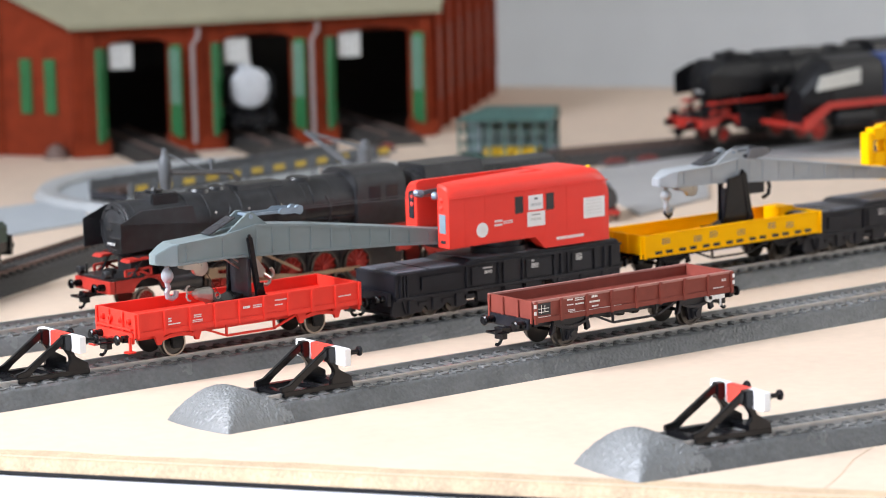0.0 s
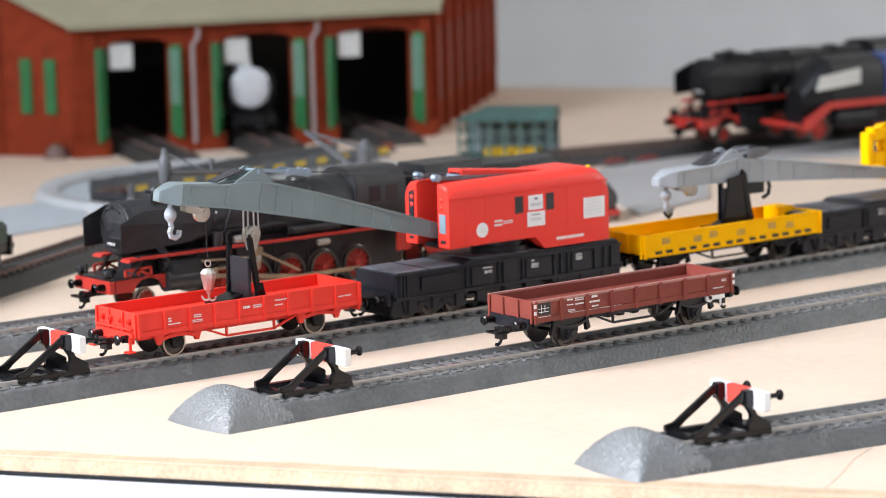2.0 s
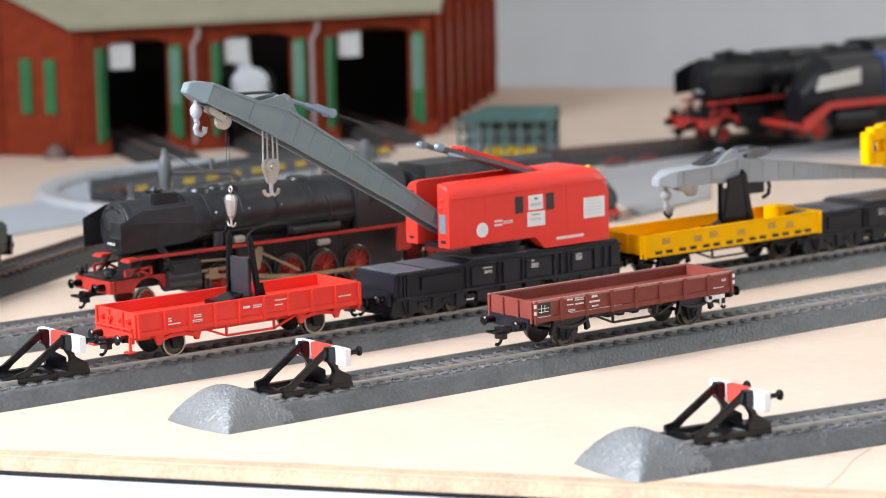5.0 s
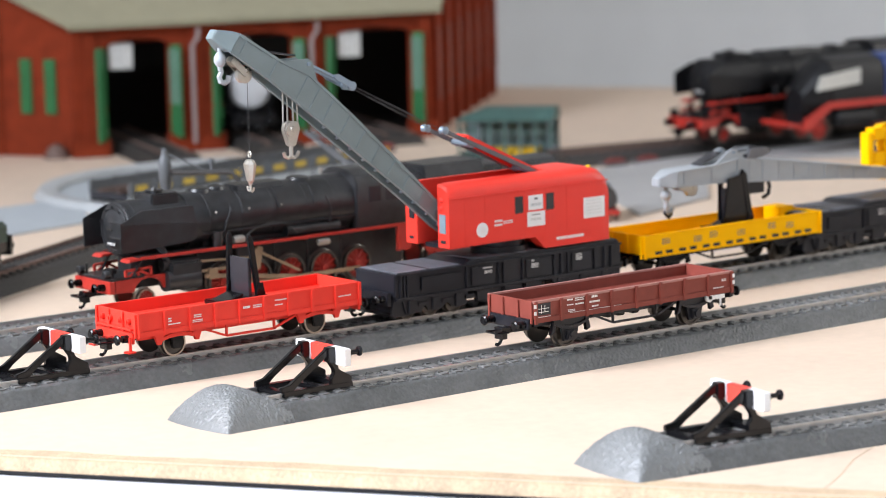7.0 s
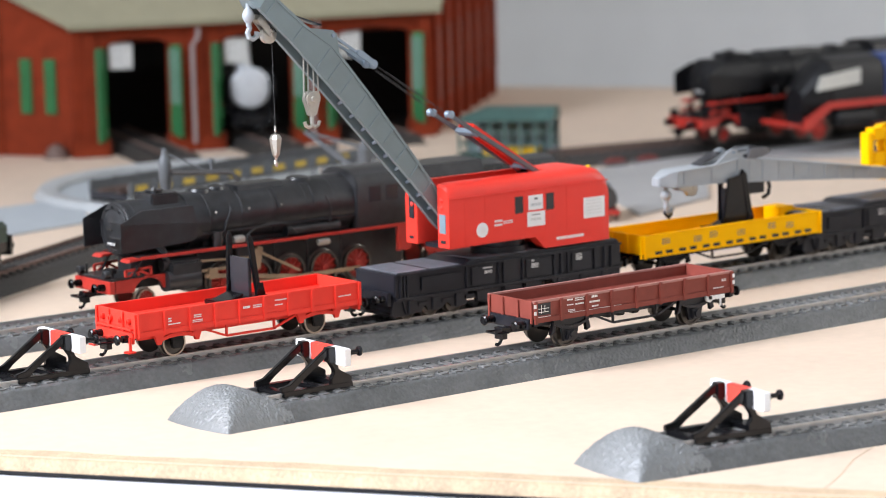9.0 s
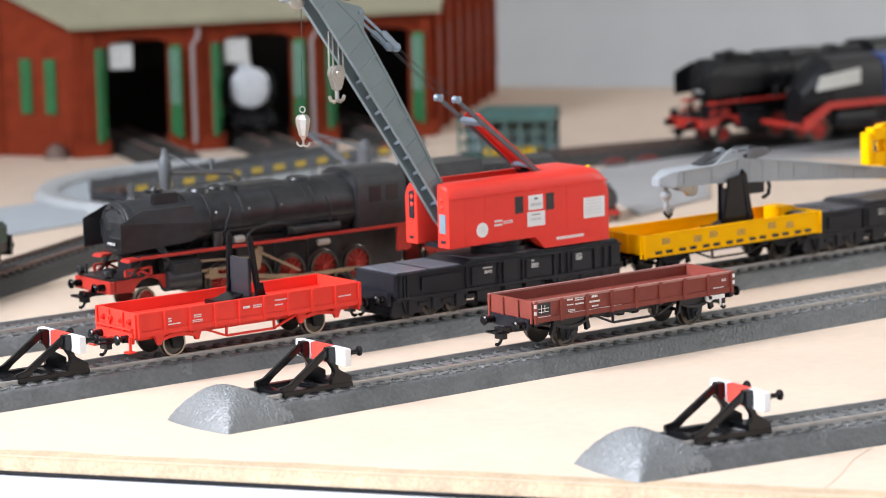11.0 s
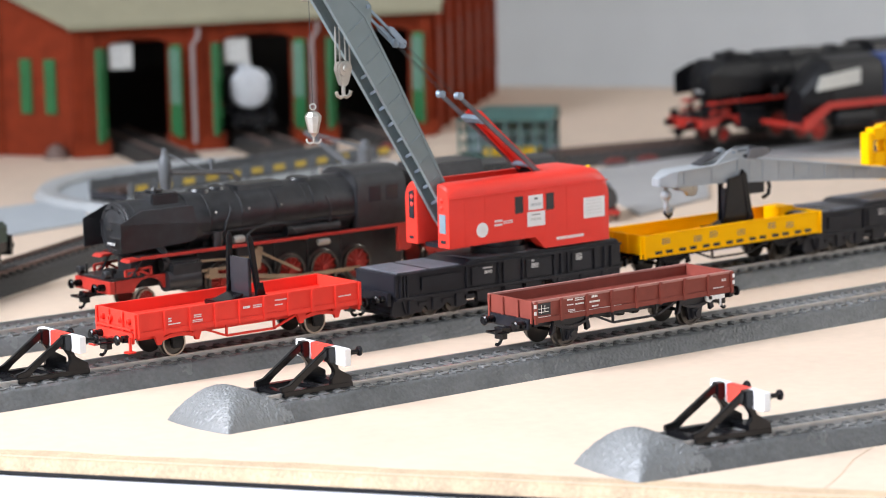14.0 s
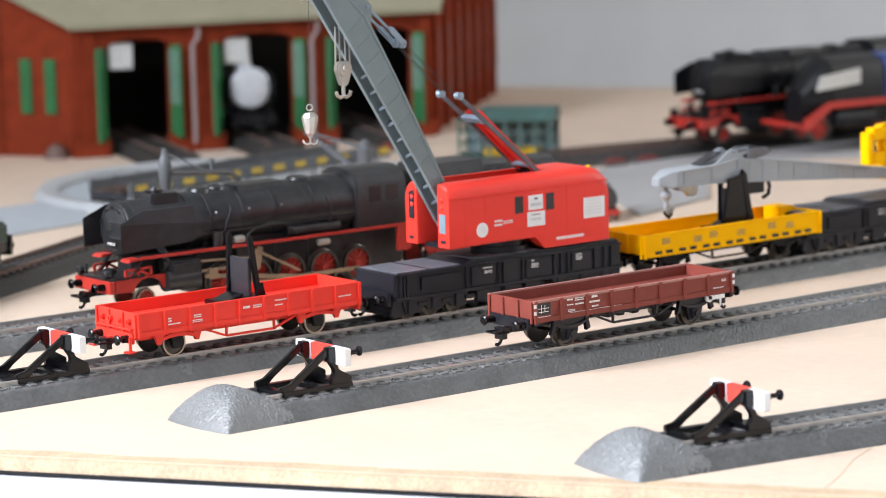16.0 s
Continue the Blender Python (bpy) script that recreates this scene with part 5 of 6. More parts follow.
    for s in (-1, 1):
        part("bogie_side", prism(B(), [(176, 12), (209, 12), (204, 6.5), (181, 6.5)], s * 11.4 - 0.6, s * 11.4 + 0.6), red, t)
        part("bogie_side", prism(B(), [(223, 12), (256, 12), (251, 6.5), (228, 6.5)], s * 11.4 - 0.6, s * 11.4 + 0.6), red, t)
    return t


# ---- engine shed ----
def shed():
    t = thing("engine_shed", "red brick three-stall engine shed with open green doors", "engine shed", pose(1.013, 1.723, 0, 0, 0, -17.8))
    H = 88.0
    stalls = [(20, 64), (100, 151), (181, 237)]
    # front wall: piers and arched heads
    xs = [-3, 20, 64, 100, 151, 181, 237, 252]
    for x0, x1 in zip(xs[0::2], xs[1::2]):
        p = part("pier", box(B(), x0, x1, -3, 7, 0, H), M_BRICK, t, "red brick pier", bevel=0.6)
        part("plinth", box(B(), x0 - 1.5, x1 + 1.5, -5, 7.2, 0, 12), M_BRICK, p, bevel=0.6)
        part("pilaster", box(B(), (x0 + x1) / 2 - 4, (x0 + x1) / 2 + 4, -5.5, -2.8, 12, H - 1), M_BRICK, p, bevel=0.5)
    for x0, x1 in stalls:
        c, r = (x0 + x1) / 2, (x1 - x0) / 2
        arch = [(x0, H), (x0, 72)] + [(c - r * math.cos(a * math.pi / 10), 72 + 6.5 * math.sin(a * math.pi / 10)) for a in range(1, 10)] + [(x1, 72), (x1, H)]
        part("arch", prism(B(), arch, -2.6, 6), M_BRICK, t, "shallow brick arch")
        part("arch_trim", prism(B(), arch[1:-1] + [(x1, 74.5), (c, 81), (x0, 74.5)], -3.4, -2.4), M_BRICK, t)
        # doors folded outwards
        for s, xd in ((-1, x0), (1, x1)):
            d = part("door", box(B(), xd - 1.2, xd + 1.2, -12.4 if s < 0 else -10.4, -1, 10, 73), M_GREEN, t, "open green wooden door", bevel=0.3)
            d.matrix_basis = Matrix.Translation((xd / 1000, 0, 0)) @ pose(0, 0, 0, 0, 0, s * 38) @ Matrix.Translation((-xd / 1000, 0, 0))
            for z0, z1 in ((13, 30), (33, 70)):
                for yy in ((-11.6, -6.4) if s < 0 else (-9.8, -5.4)):
                    part("door_panel", box(B(), xd - 1.6, xd + 1.6, yy, yy + (4.4 if s < 0 else 3.6), z0, z1), M_GREEN if z0 < 20 else M_DOORGLASS if s > 0 else M_GREEN, d, "door panel")
        wnd = part("vent_window", box(B(), x0 + 3, x0 + 19, -1, 0.6, 58, 79), M_GLASSGREY, t, "pale hanging window panel", bevel=0.2)
        for i in range(1, 4):
            part("glazing_bar", box(B(), x0 + 3 + i * 4 - 0.3, x0 + 3 + i * 4 + 0.3, -1.5, -0.9, 58, 79), M_WHITE, wnd)
        for i in range(1, 4):
            part("glazing_bar", box(B(), x0 + 3, x0 + 19, -1.5, -0.9, 58 + i * 5.2 - 0.3, 58 + i * 5.2 + 0.3), M_WHITE, wnd)
    for x in (82, 166):
        bm = B()
        tube(bm, [(x + 1, -8, 84), (x + 1, -8, 78), (x - 3, -7, 72), (x - 3, -7, 6)], 1.5)
        part("downpipe", bm, M_PIPE, t, "pale grey rain pipe")
    # side and back walls
    def wall(name, p, q, z1, mt=M_BRICK):
        bm = B()
        (xa, ya), (xb, yb) = p, q
        n = Vector((yb - ya, xa - xb)).normalized() * 4
        prism(bm, [(xa, ya), (xb, yb), (xb - n.x, yb - n.y), (xa - n.x, ya - n.y)], 0, z1, "z")
        return part(name, bm, mt, t, "red brick wall")
    bm = B()
    v = [bm.verts.new(c) for c in ((-42, 42, 0), (-1.5, 1.5, 0), (1.5, 4.5, 0), (-39, 45, 0), (-42, 42, 112), (-1.5, 1.5, 88.5), (1.5, 4.5, 90), (-39, 45, 113.5))]
    for f in ((0, 1, 2, 3), (4, 5, 6, 7), (0, 1, 5, 4), (1, 2, 6, 5), (2, 3, 7, 6), (3, 0, 4, 7)):
        bm.faces.new([v[i] for i in f])
    part("side_wall", bm, M_BRICK, t, "red brick gabled wall")
    for k in (0.36, 0.70):
        x, y = -42 + 40 * k, 42 - 40 * k
        w = part("window", box(B(), -4.4, 4.4, -1.2, 0.5, 29, 66), M_GREEN, t, "green window shutter", bevel=0.2)
        w.matrix_basis = pose((x - 0.35) / 1000, (y - 0.35) / 1000, 0, 0, 0, -45)
    part("side_pier", prism(B(), [(-50, 42), (-42, 40), (-40, 48), (-48, 52)], 0, 92, "z"), M_BRICK, t, bevel=0.5)
    wall("side_wall", (-160, 96), (-44, 46), 150)
    wall("side_wall", (251, 4), (398, 262), 88)
    for k in range(7):
        f = 0.06 + k * 0.145
        x, y = 251 + 147 * f, 4 + 258 * f
        p = part("buttress", box(B(), -5, 5, -4.2, 1, 0, 90), M_BRICK, t, "brick buttress", bevel=0.5)
        p.matrix_basis = pose(x / 1000, y / 1000, 0, 0, 0, 60.3)
        w = part("window", box(B(), -7, 7, -1.0, 0.6, 20, 72), M_RUST, t, "brown window frame", bevel=0.2)
        w.matrix_basis = pose((x + 10.5) / 1000, (y + 18.5) / 1000, 0, 0, 0, 60.3)
    wall("back_wall", (398, 262), (-140, 262), 150)
    # inner wall and floor carry the stalls' darkness as colour
    part("inner_wall", prism(B(), [(-30, 120), (300, 120), (300, 123), (-30, 123)], 0, 100, "z"), M_DARK, t, "near-black inner wall with the shed's shade in its colour")
    part("shed_floor", prism(B(), [(2, 6), (250, 6), (390, 258), (-40, 258), (-36, 44)], 0.2, 1.2, "z"), M_DARK, t, "near-black floor with the shed's shade in its colour")
    # roof
    bm = B()
    s = 0.57
    pts = [(-6, -9), (256, -9), (330, 125), (-125, 125)]
    lo = [bm.verts.new((x, y, 89 + max(-4, y) * s)) for x, y in pts]
    hi = [bm.verts.new((x, y, 92 + max(-4, y) * s)) for x, y in pts]
    bm.faces.new(lo[::-1]), bm.faces.new(hi)
    for i in range(4):
        bm.faces.new((lo[i], lo[(i + 1) % 4], hi[(i + 1) % 4], hi[i]))
    part("roof", bm, M_ROOF, t, "beige felt roof", bevel=0.4)
    part("gutter", box(B(), -7, 257, -11.5, -8.5, 86, 89.5), M_ROOF, t, "pale gutter", bevel=0.8)
    part("roof_vent", lathe(B(), [(4, 0), (4, 14), (5, 15), (3, 19)], (40, 22, 94), (0, 0, 1), 14), M_SLATE, t, "dark roof vent")
    part("rubble", lathe(B(), [(9, 0), (8, 4), (5, 8), (1, 10)], (-14, 6, 0), (0, 0, 1), 9), M_RUST, t, "brown rubble heap")
    return t


# ---- turntable and yard ----
def turntable():
    t = thing("turntable", "pale grey turntable with a railed bridge", "turntable", pose(0.9988, 1.5093, 0))
    bm = B()
    prof = [(110, 0), (110, 4), (112, 5), (121, 5), (125, 0)]
    n = 96
    rings = [[bm.verts.new((r * math.cos(2 * math.pi * i / n), r * math.sin(2 * math.pi * i / n), z)) for i in range(n)] for r, z in prof]
    for a, b in zip(rings, rings[1:] + rings[:1]):
        for i in range(n):
            bm.faces.new((a[i], a[(i + 1) % n], b[(i + 1) % n], b[i]))
    part("pit_ring", bm, M_TURNTABLE, t, "pale blue-grey pit rim")
    part("pit_floor", lathe(B(), [(109.5, 0.3), (109.5, 1.4)], (0, 0, 0), (0, 0, 1), 72), M_PIT, t, "pale blue pit floor")
    me = mesh_of("bridge", box(B(), -107, 107, -16, 16, 5.5, 9.5), M_SLATE, 0.3)
    g2 = new("bridge_deck", me)
    g2.parent, g2.matrix_basis = t, pose(0, 0, 0, 0, 0, 11.0)
    for s in (-1, 1):
        y = s * 17
        part("girder", box(B(), -107, 107, y - 0.8, y + 0.8, 1.5, 8), M_TURNTABLE, g2, "pale girder", bevel=0.2)
        part("rail", box(B(), -107, 107, s * 8.2 - 0.6, s * 8.2 + 0.6, 9.5, 11.5), M_RUST, g2)
        part("handrail", box(B(), -106, 106, y - 0.5, y + 0.5, 15.0, 16.0), M_IRON, g2, "grey handrail")
        part("guard_panel", box(B(), -106, 106, y - 0.35, y + 0.35, 9.5, 15.0), M_IRON, g2, "dark guard panel")
        for i in range(12):
            x = -105 + i * 19
            part("post", box(B(), x - 0.9, x + 0.9, y - 1.0, y + 1.0, 1.5, 16.5), M_IRON, g2)
            if s < 0:
                part("warning_panel", box(B(), x + 4, x + 13, y - 0.75, y + 0.75, 10.8, 14.2), M_WARN, g2, "yellow warning panel")
    return t


def road():
    q = [(0.837, 1.536), (0.903, 1.542), (0.856, 1.447), (0.778, 1.430)]
    setting("pavement", prism(B(), [(x * 1000, y * 1000) for x, y in q], 0.2, 1.2, "z"), M_PIT, "pale blue-grey card beside the turntable", "pavement")
    q = [(1.118, 1.300), (1.196, 1.405), (1.274, 1.415), (1.452, 1.408), (1.395, 1.312), (1.27, 1.385), (1.16, 1.262), (1.085, 1.238)]
    setting("road", prism(B(), [(x * 1000, y * 1000) for x, y in q], 0.2, 1.6, "z"), M_ROAD, "pale grey card strip beside the tracks", "road")


def water_crane(x, y, h, label):
    t = thing("water_crane", label, "water crane", pose(x, y, 0, 0, 0, -42))
    part("column", lathe(B(), [(4, 0), (3.2, 2), (1.9, 4), (1.9, h - 30), (2.6, h - 25), (1.9, h - 21), (2.6, h - 18), (3.1, h - 14), (3.3, h - 8), (2.6, h - 5), (1.9, h - 4), (1.5, h - 2.6), (1.5, h - 0.8), (0.8, h)], (0, 0, 0), (0, 0, 1), 20), M_IRON, t, "grey round column")
    part("arm", tube(B(), [(0, 0, h - 12), (28, 0, h - 12), (33, 0, h - 12.6), (35.4, 0, h - 15), (36, 0, h - 19)], 1.3), M_DUSK, t, "dark grey outlet arm")
    part("spout", lathe(B(), [(1.4, 0), (2.2, 1), (2.2, 6), (1.6, 7)], (36, 0, h - 24), (0, 0, 1), 14), M_IRON, t, "grey round spout")
    part("stay", rod(B(), (2, 0, h - 3), (19, 0, h - 10.6), 0.45), M_IRON, t)
    part("valve", lathe(B(), [(0.8, 0), (0.8, 3), (1.5, 3.2), (1.5, 5.4), (0.9, 5.8)], (23, 0, h - 11), (0, 0, 1), 12), M_IRON, t)
    return t


def coal_crane():
    t = thing("coal_crane", "dull grey coaling crane with a slanted jib", "crane", pose(0.9498, 1.31, 0, 0, 0, 133))
    part("column", lathe(B(), [(4, 0), (3.2, 34), (4, 35), (4, 45), (3, 46), (2.6, 49), (1.2, 50)], (0, 0, 0), (0, 0, 1), 18), M_IRON, t)
    for s in (-1, 1):
        part("jib", bar(B(), (0, s * 3, 30), (33, s * 1.0, 54.5), 1.2, 2.2), M_IRON, t, "grey slanted jib")
        part("tie", bar(B(), (0, s * 3, 45), (33, s * 1.0, 54.5), 0.8, 0.8), M_IRON, t)
    return t


def yard_wagon():
    t = thing("tank_wagon", "small dark tank wagon with red frame standing behind the crane", "wagon", pose(1.066, 1.246, 0.001, 0, 0, 55) @ Matrix.Scale(0.66, 4))
    part("tank", lathe(B(), [(8, 0), (10, 1.5), (10, 40), (8, 42)], (-20, 0, 18), (1, 0, 0), 20), M_DUSK, t, "dark tank")
    part("end_cap", box(B(), 22, 27, -9, 9, 9, 26), M_GREY, t, "pale grey end plate", bevel=0.6)
    part("frame", box(B(), -26, 27, -11, 11, 5, 9), M_LOCORED, t, "red frame", bevel=0.4)
    for x in (-16, 16):
        wheelset(t, x, 0, 4.6)
    return t


def green_frame():
    t = thing("lattice_shelter", "dark green lattice cage with yellow bits inside", "shelter", pose(1.1714, 1.5115, 0, 0, 0, -48))
    part("base", box(B(), -3, 64, -3, 34, 0, 3), M_DKGREEN, t, bevel=0.3)
    for i in range(7):
        x = i * 10.0
        for y in (0, 31):
            part("post", box(B(), x - 0.8, x + 0.8, y - 0.8, y + 0.8, 3, 27), M_DKGREEN, t)
    for z in (11, 19, 26.5):
        for y in (0, 31):
            part("rail", box(B(), -1, 61, y - 0.6, y + 0.6, z - 0.6, z + 0.6), M_DKGREEN, t)
        for x in (0, 60):
            part("rail", box(B(), x - 0.6, x + 0.6, 0, 31, z - 0.6, z + 0.6), M_DKGREEN, t)
    # opaque panel, pale so its colour gives the brightness between the posts
    part("back_panel", box(B(), 0, 60, 31.8, 32.6, 3, 24), M_PIT, t, "pale back panel standing for the light between the posts")
    part("roof", loft(B(), [[(x, y, z) for y, z in ((-2, 26.4), (33, 26.4), (24, h), (8, h))] for x, h in ((-2, 27.0), (15, 34), (62, 34))]), M_DKGREEN, t, bevel=0.4)
    part("yellow_stock", box(B(), 15, 50, 6, 24, 3, 8), M_LAMP, t, "yellow pieces", bevel=0.5)
    return t


def wheel_stops():
    for x, y, r in ((1.060, 1.575, 60), (1.150, 1.580, 70), (1.170, 1.600, 72), (1.226, 1.428, -9), (1.250, 1.424, -9)):
        t = thing("wheel_stop", "small dark red wheel stop on a yard track", "wheel stop", pose(x, y, 0.0, 0, 0, r), "wheel stops")
        part("foot", box(B(), -9, 9, -11, 11, 0, 2.0), M_IRON, t, bevel=0.3)
        for s in (-1, 1):
            part("wedge", prism(B(), [(-8, 2), (8, 2), (5, 5), (-3, 5)], s * 8 - 2.4, s * 8 + 2.4), M_STOPRED, t, "dark red wedge", bevel=0.4)


def left_engine():
    t = thing("rail_vehicle", "dark green rail vehicle with black running gear", "rail vehicle", pose(0.6590, 1.2586, RAIL, 0, 0, 31.5))
    part("body", box(B(), -120, 46, -14, 14, 14, 25), M_OLIVE, t, "dark green body", bevel=1.5)
    part("frame", box(B(), -120, 49, -13, 13, 10, 17), M_BLACK, t, bevel=0.5)
    for x in (-60, -20, 14, 34):
        wheelset(t, x, 0, 5.4)
        for s in (-1, 1):
            part("axle_box", box(B(), x - 3, x + 3, s * 13.4 - 1, s * 13.4 + 1, 3.4, 11), M_BLACK, t, bevel=0.4)
    part("end_beam", box(B(), 47, 50, -14, 14, 8, 18), M_BLACK, t, bevel=0.4)
    buffers(t, 49, 1, 12)
    coupler(t, 49, 1)
    return t


def blue_loco():
    t = thing("steam_locomotive", "blue streamlined locomotive with white band and red skirt", "locomotive", pose(1.3295, 1.370, RAIL, 0, 0, -7.0), "steam locomotives")
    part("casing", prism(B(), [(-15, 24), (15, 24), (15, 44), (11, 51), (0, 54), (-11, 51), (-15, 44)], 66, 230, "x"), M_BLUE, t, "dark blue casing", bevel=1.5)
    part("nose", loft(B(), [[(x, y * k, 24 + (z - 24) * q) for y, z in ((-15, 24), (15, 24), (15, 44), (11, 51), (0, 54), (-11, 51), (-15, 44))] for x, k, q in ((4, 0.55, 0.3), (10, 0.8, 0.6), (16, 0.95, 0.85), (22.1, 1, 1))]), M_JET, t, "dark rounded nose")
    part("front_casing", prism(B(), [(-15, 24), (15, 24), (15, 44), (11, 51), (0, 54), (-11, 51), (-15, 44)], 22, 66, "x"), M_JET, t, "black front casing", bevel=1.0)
    part("white_band", prism(B(), [(10, 33), (45, 36), (45, 46), (13, 42)], -16.2, -15.0), M_GLASSGREY, t, "white side panel")
    part("skirt", prism(B(), [(0, 8), (5, 8), (22, 21), (120, 22), (230, 22), (230, 25.5), (20, 25.5), (0, 15)], -15.8, -13.8), M_LOCORED, t, "bright red skirt", bevel=0.3)
    part("front_beam", prism(B(), [(-12, 15), (0, 12), (0, 9), (-12, 12)], -14, 14), M_LOCORED, t, "red front beam", bevel=0.3)
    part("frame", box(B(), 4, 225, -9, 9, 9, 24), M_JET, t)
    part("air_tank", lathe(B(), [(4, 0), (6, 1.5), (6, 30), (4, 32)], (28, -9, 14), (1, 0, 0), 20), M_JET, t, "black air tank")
    for x in (16, 78, 110, 135):
        spoked(t, x, 8.0, 8.0, M_LOCORED, 7.6, M_WHEEL)
    return t


ground()
room()
# tracks
tB = track("grey plastic track that carries the brown wagon", pose(0.6, 0.9376, 0), 900, 24, None, 0.45)
mound(tB, -4.8)
tA = track("grey plastic track ending near the board's edge", pose(0.7163, 0.7637, 0, 0, 0, -8.26), 600, -36, None, 0.45)
mound(tA, -59.8)
track("grey plastic track that carries the red crane", pose(0.6225, 1.0348, 0, 0, 0, 0.44), 900, -180, None, 0.75)
track("grey plastic track under the black steam locomotive", pose(0.6, 1.139, 0), 700, -200)
track("dark brown track behind the locomotive", pose(0.6952, 1.2811, 0, 0, 0, 31.5), 190, -200, M_DUSK)
track("dark track under the far locomotives", pose(1.22, 1.446, 0, 0, 0, -9.4), 420, -20, M_DUSK)
for i, (x, y, r) in enumerate(((1.055, 1.700, 72), (1.134, 1.690, 72), (1.215, 1.664, 72))):
    track("dark rusty track leading into the shed", pose(x, y, 0.0, 0, 0, r), 110, -(70 - 8 * i), M_DUSK)
buffer_stop(pose(0.6574, 0.9376, 0), "black buffer stop with a red and white beam")
buffer_stop(pose(0.5969, 1.0348, 0), "black buffer stop with a red and white beam")
buffer_stop(pose(0.7163, 0.7637, 0, 0, 0, -8.26), "black buffer stop with a red and white beam")
brown_wagon(), red_wagon(), yellow_wagon()
boom_rest(0.6788 + 0.0055, 1.0352, RAIL + 0.0159, 0.44, "black plastic boom cradle standing in the red wagon")
boom_rest(0.9540 + 0.0140, 1.0370, RAIL + 0.0163, 0.44, "black plastic boom cradle standing in the yellow wagon", 7.0)
CRANE = red_crane()
yellow_crane()
steam_loco(pose(0.6745, 1.139, RAIL), "black ten-coupled steam locomotive with red running gear")
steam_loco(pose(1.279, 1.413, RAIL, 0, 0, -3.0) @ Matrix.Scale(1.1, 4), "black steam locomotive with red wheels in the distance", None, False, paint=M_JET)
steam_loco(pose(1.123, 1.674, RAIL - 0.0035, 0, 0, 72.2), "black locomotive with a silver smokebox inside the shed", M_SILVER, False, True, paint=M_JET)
blue_loco()
left_engine()
shed()
turntable()
road()
water_crane(0.7646, 1.2200, 69.0, "grey water crane beside the locomotive")
coal_crane()
wheel_stops()
yard_wagon()
green_frame()


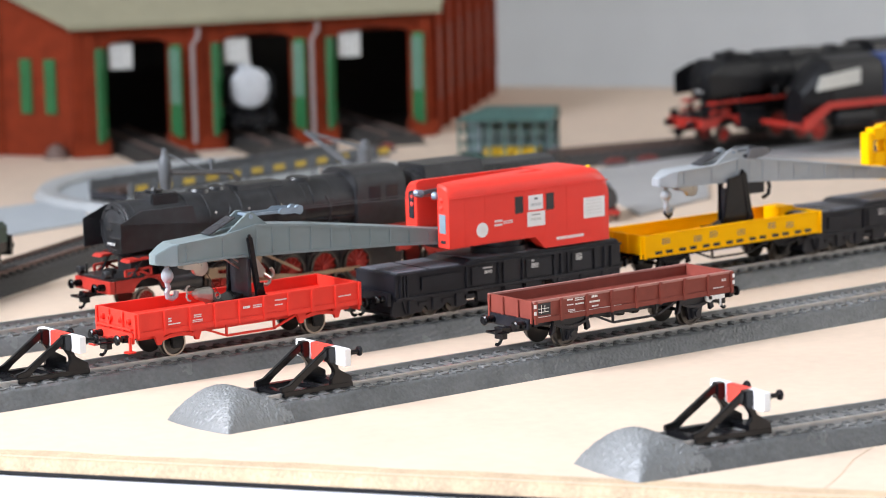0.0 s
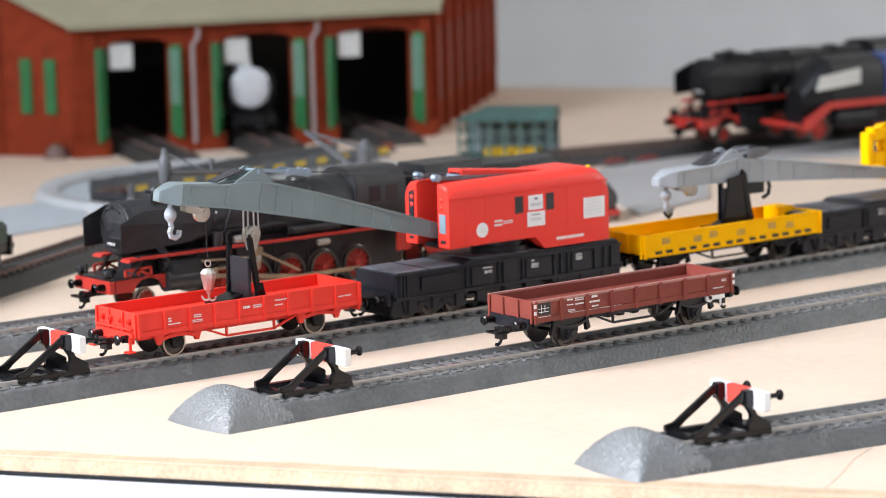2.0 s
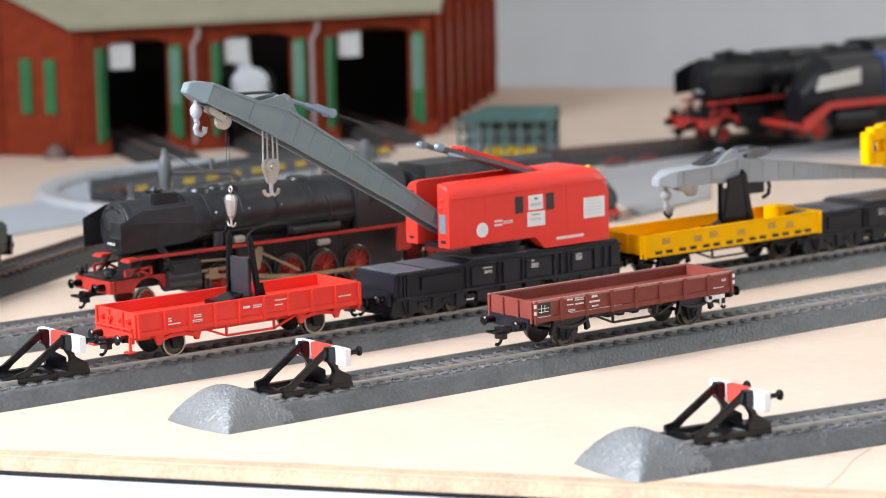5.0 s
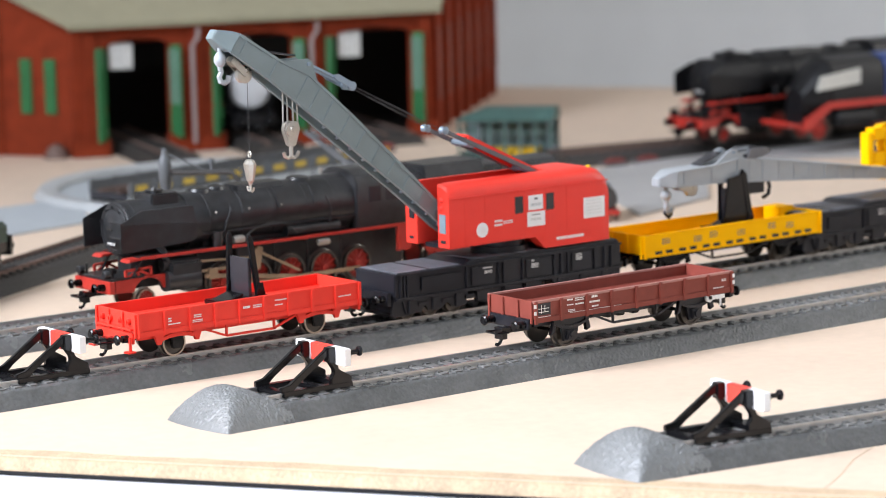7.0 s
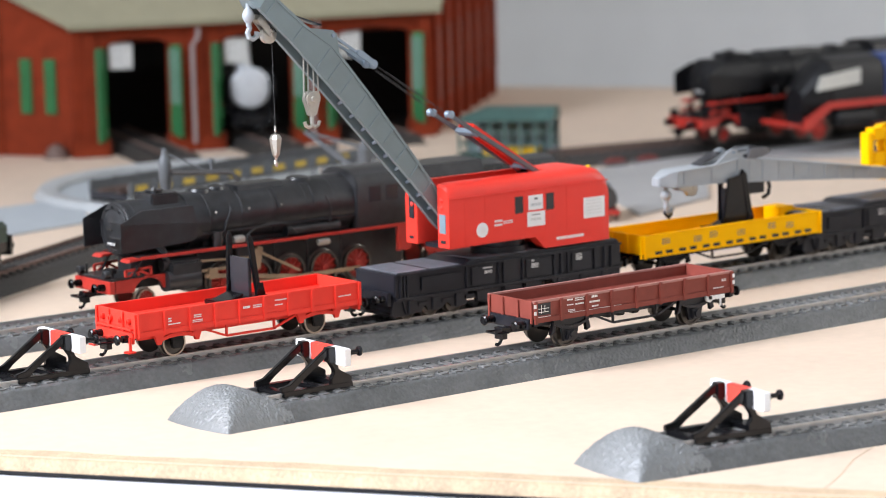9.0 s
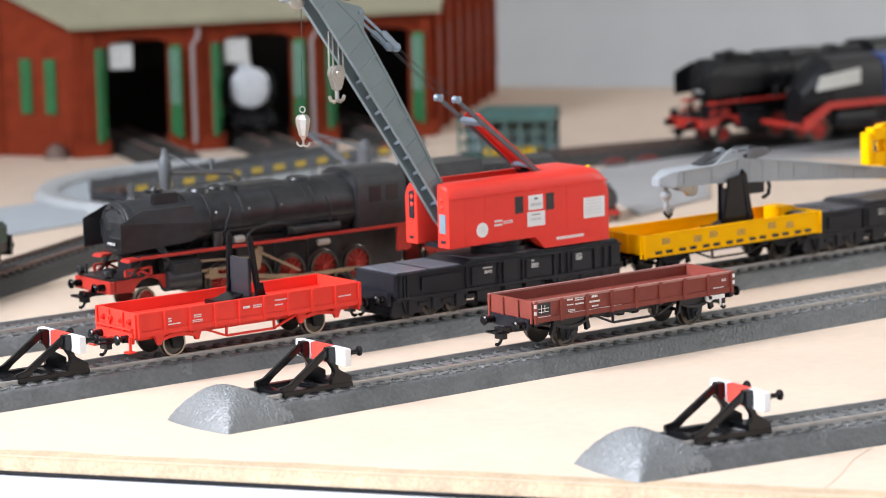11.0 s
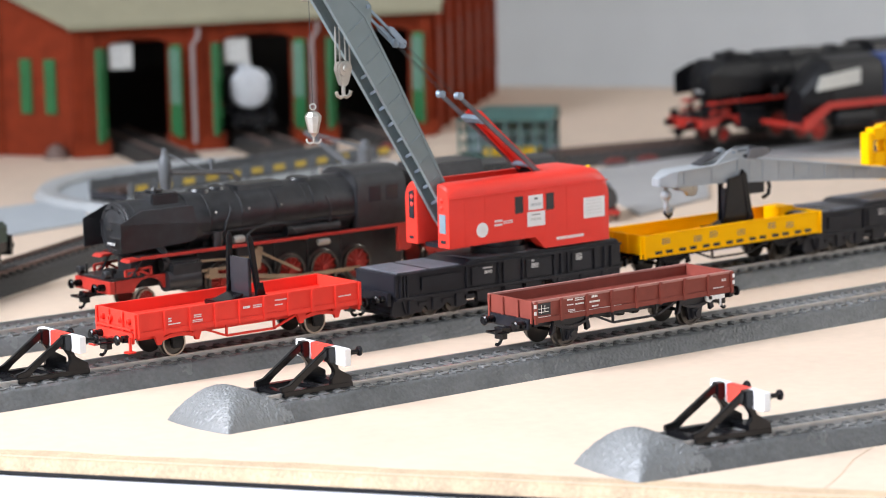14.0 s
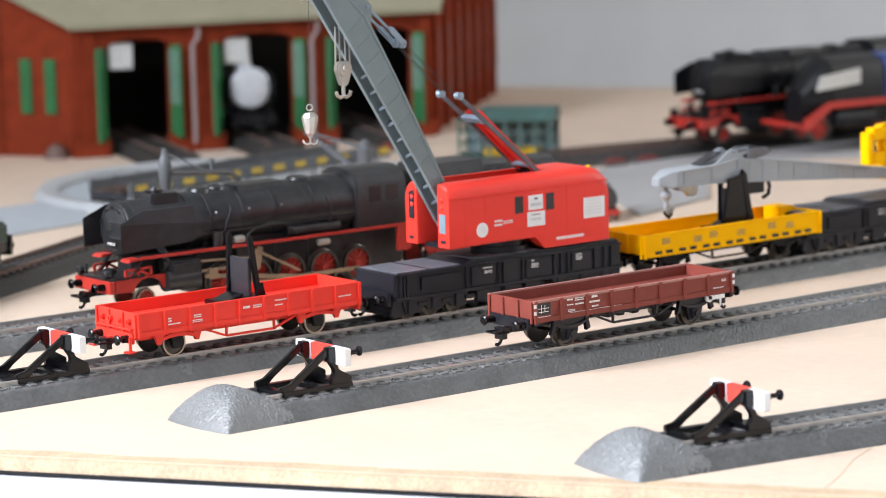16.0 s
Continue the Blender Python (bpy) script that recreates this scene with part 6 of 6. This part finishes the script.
def motions():
    lift = [(0, 0), (0.6, 0), (1.0, 2.4), (1.5, 6.05), (2, 9.5), (2.5, 12.4), (3, 15.2), (3.5, 18), (4, 20.9), (6.5, 33), (7, 35.2), (7.5, 37.5), (8, 39.6), (8.5, 41.8), (9, 43.8), (9.2, 44.6), (11.3, 53.6), (11.6, 54.5), (12, 54.6), (16, 54.6)]
    boom_rows, frame_rows, link_rows, rope_rows = [], [], [], []
    for s, b in lift:
        boom_rows.append((s, pose(PIV.x / 1000, 0, PIV.z / 1000, 0, b, 0)))
        f = -4 + 0.78 * min(b, 32) + 0.83 * max(0, b - 32)
        frame_rows.append((s, pose(AF.x / 1000, 0, AF.z / 1000, 0, f, 0)))
        c, n = math.cos(radians(b)), math.sin(radians(b))
        px, pz = PIV.x + PIN[0] * c + PIN[1] * n, PIV.z - PIN[0] * n + PIN[1] * c
        hx, hz = AF.x - 60.5 * math.cos(radians(f)), AF.z + 60.5 * math.sin(radians(f))
        a = math.degrees(math.atan2(pz - hz, hx - px))
        link_rows.append((s, pose(px / 1000, 0, pz / 1000, 0, a, 0)))
        rope_rows.append((s, pose(hx / 1000, 0, hz / 1000, 0, a, 0)))
    walk(CRANE["boom"], boom_rows)
    walk(CRANE["tip"], [(s, pose(-0.1525, 0, 0.0035, 0, -b, 0)) for s, b in lift])
    walk(CRANE["frame"], frame_rows)
    walk(CRANE["link"], link_rows)
    walk(CRANE["rope"], rope_rows)
    hook = [(0, -125.7, 28.8, 57), (0.6, -125.7, 28.8, 57), (1.0, -125.0, 30.6, 50), (1.2, -124.5, 31.8, 36), (1.4, -124.8, 33.0, 24), (1.6, -125.7, 35.0, 15), (1.8, -127.6, 38.0, 6), (2, -128.1, 40.6, 0), (2.5, -127.9, 43.8, 0), (3, -126.9, 49.0, 0), (3.5, -124.7, 54.3, 0), (4, -122.2, 59.1, 0), (6.5, -108.9, 79.9, 0), (7, -106.2, 83.1, 0), (7.5, -103.7, 86.2, 0), (8, -100.6, 89.6, 0), (8.5, -98.2, 92.3, 0), (9, -94.9, 95.1, 0), (9.2, -93.6, 96.2, 0), (11.3, -79.4, 106.0, 0), (11.6, -78.0, 106.6, 0), (12, -77.9, 106.6, 0), (16, -77.9, 106.6, 0)]
    walk(CRANE["hook"], [(s, pose(x / 1000, 0, z / 1000, 0, -a, 0)) for s, x, z, a in hook])
    # ring of the hoist weight: seconds, x, z, tilt, spin
    weight = [(0, -145.0, 20.2, 100, 20), (0.8, -145.0, 20.2, 100, 20), (1.0, -149.5, 23.0, 65, 20), (1.2, -153.0, 26.4, 35, 20), (1.4, -156.0, 29.9, 12, 20), (1.6, -154.8, 31.2, 4, 25), (1.8, -152.8, 32.6, 0, 30), (2.0, -150.4, 35.7, 0, -20), (2.2, -151.9, 39.5, 0, -55), (2.5, -152.1, 42.4, 0, -40), (2.8, -150.3, 45.5, 0, -20), (3.0, -148.2, 47.6, 0, -20), (3.2, -148.6, 49.4, 0, -35), (3.6, -146.8, 53.3, 0, -15), (3.9, -146.2, 57.2, 0, -10), (4.2, -143.8, 59.5, 0, -35), (6.3, -131.5, 75.0, 0, -62), (6.5, -130.4, 75.9, 0, -50), (6.8, -128.4, 78.0, 0, -50), (7.0, -127.6, 79.4, 0, -62), (7.2, -125.6, 80.2, 0, -60), (7.5, -123.6, 81.8, 0, -68), (8, -119.6, 84.2, 0, -62), (8.3, -118.6, 85.2, 0, -60), (8.7, -116.5, 87.6, 0, -80), (9.0, -114.1, 88.9, 0, -80), (9.2, -112.4, 90.1, 0, -75), (11.3, -97.2, 96.3, 0, -15), (11.7, -94.7, 96.6, 0, 0), (12, -95.1, 96.6, 0, -5), (12.5, -95.6, 96.4, 0, 0), (13, -94.9, 96.7, 0, -20), (14, -94.3, 96.7, 0, -5), (14.5, -94.5, 96.7, 0, 5), (15, -95.1, 96.7, 0, 0), (16, -96.0, 96.5, 0, -5)]
    walk(CRANE["weight"], [(s, pose(x / 1000, 0, z / 1000, 0, a, 0) @ pose(0, 0, 0, 0, 0, b - 37)) for s, x, z, a, b in weight])
    up, low = [], []
    for s, x, z, a, b in weight:
        i = max(k for k in range(len(lift)) if lift[k][0] <= s)
        s0, b0 = lift[i]
        s1, b1 = lift[min(i + 1, len(lift) - 1)]
        g = b0 + (b1 - b0) * ((s - s0) / (s1 - s0) if s1 > s0 else 0)
        c, n = math.cos(radians(g)), math.sin(radians(g))
        sx, sz = PIV.x - 136.5 * c + 1.2 * n + 1.5, PIV.z + 136.5 * n + 1.2 * c
        tilt = math.degrees(math.atan2(sx - x, sz - z))
        up.append((s, pose(x / 1000, 0, z / 1000, 0, tilt, 0)))
        low.append((s, pose(sx / 1000, 0, sz / 1000, 0, tilt, 0)))
    walk(CRANE["up"], up)
    walk(CRANE["low"], low)


motions()
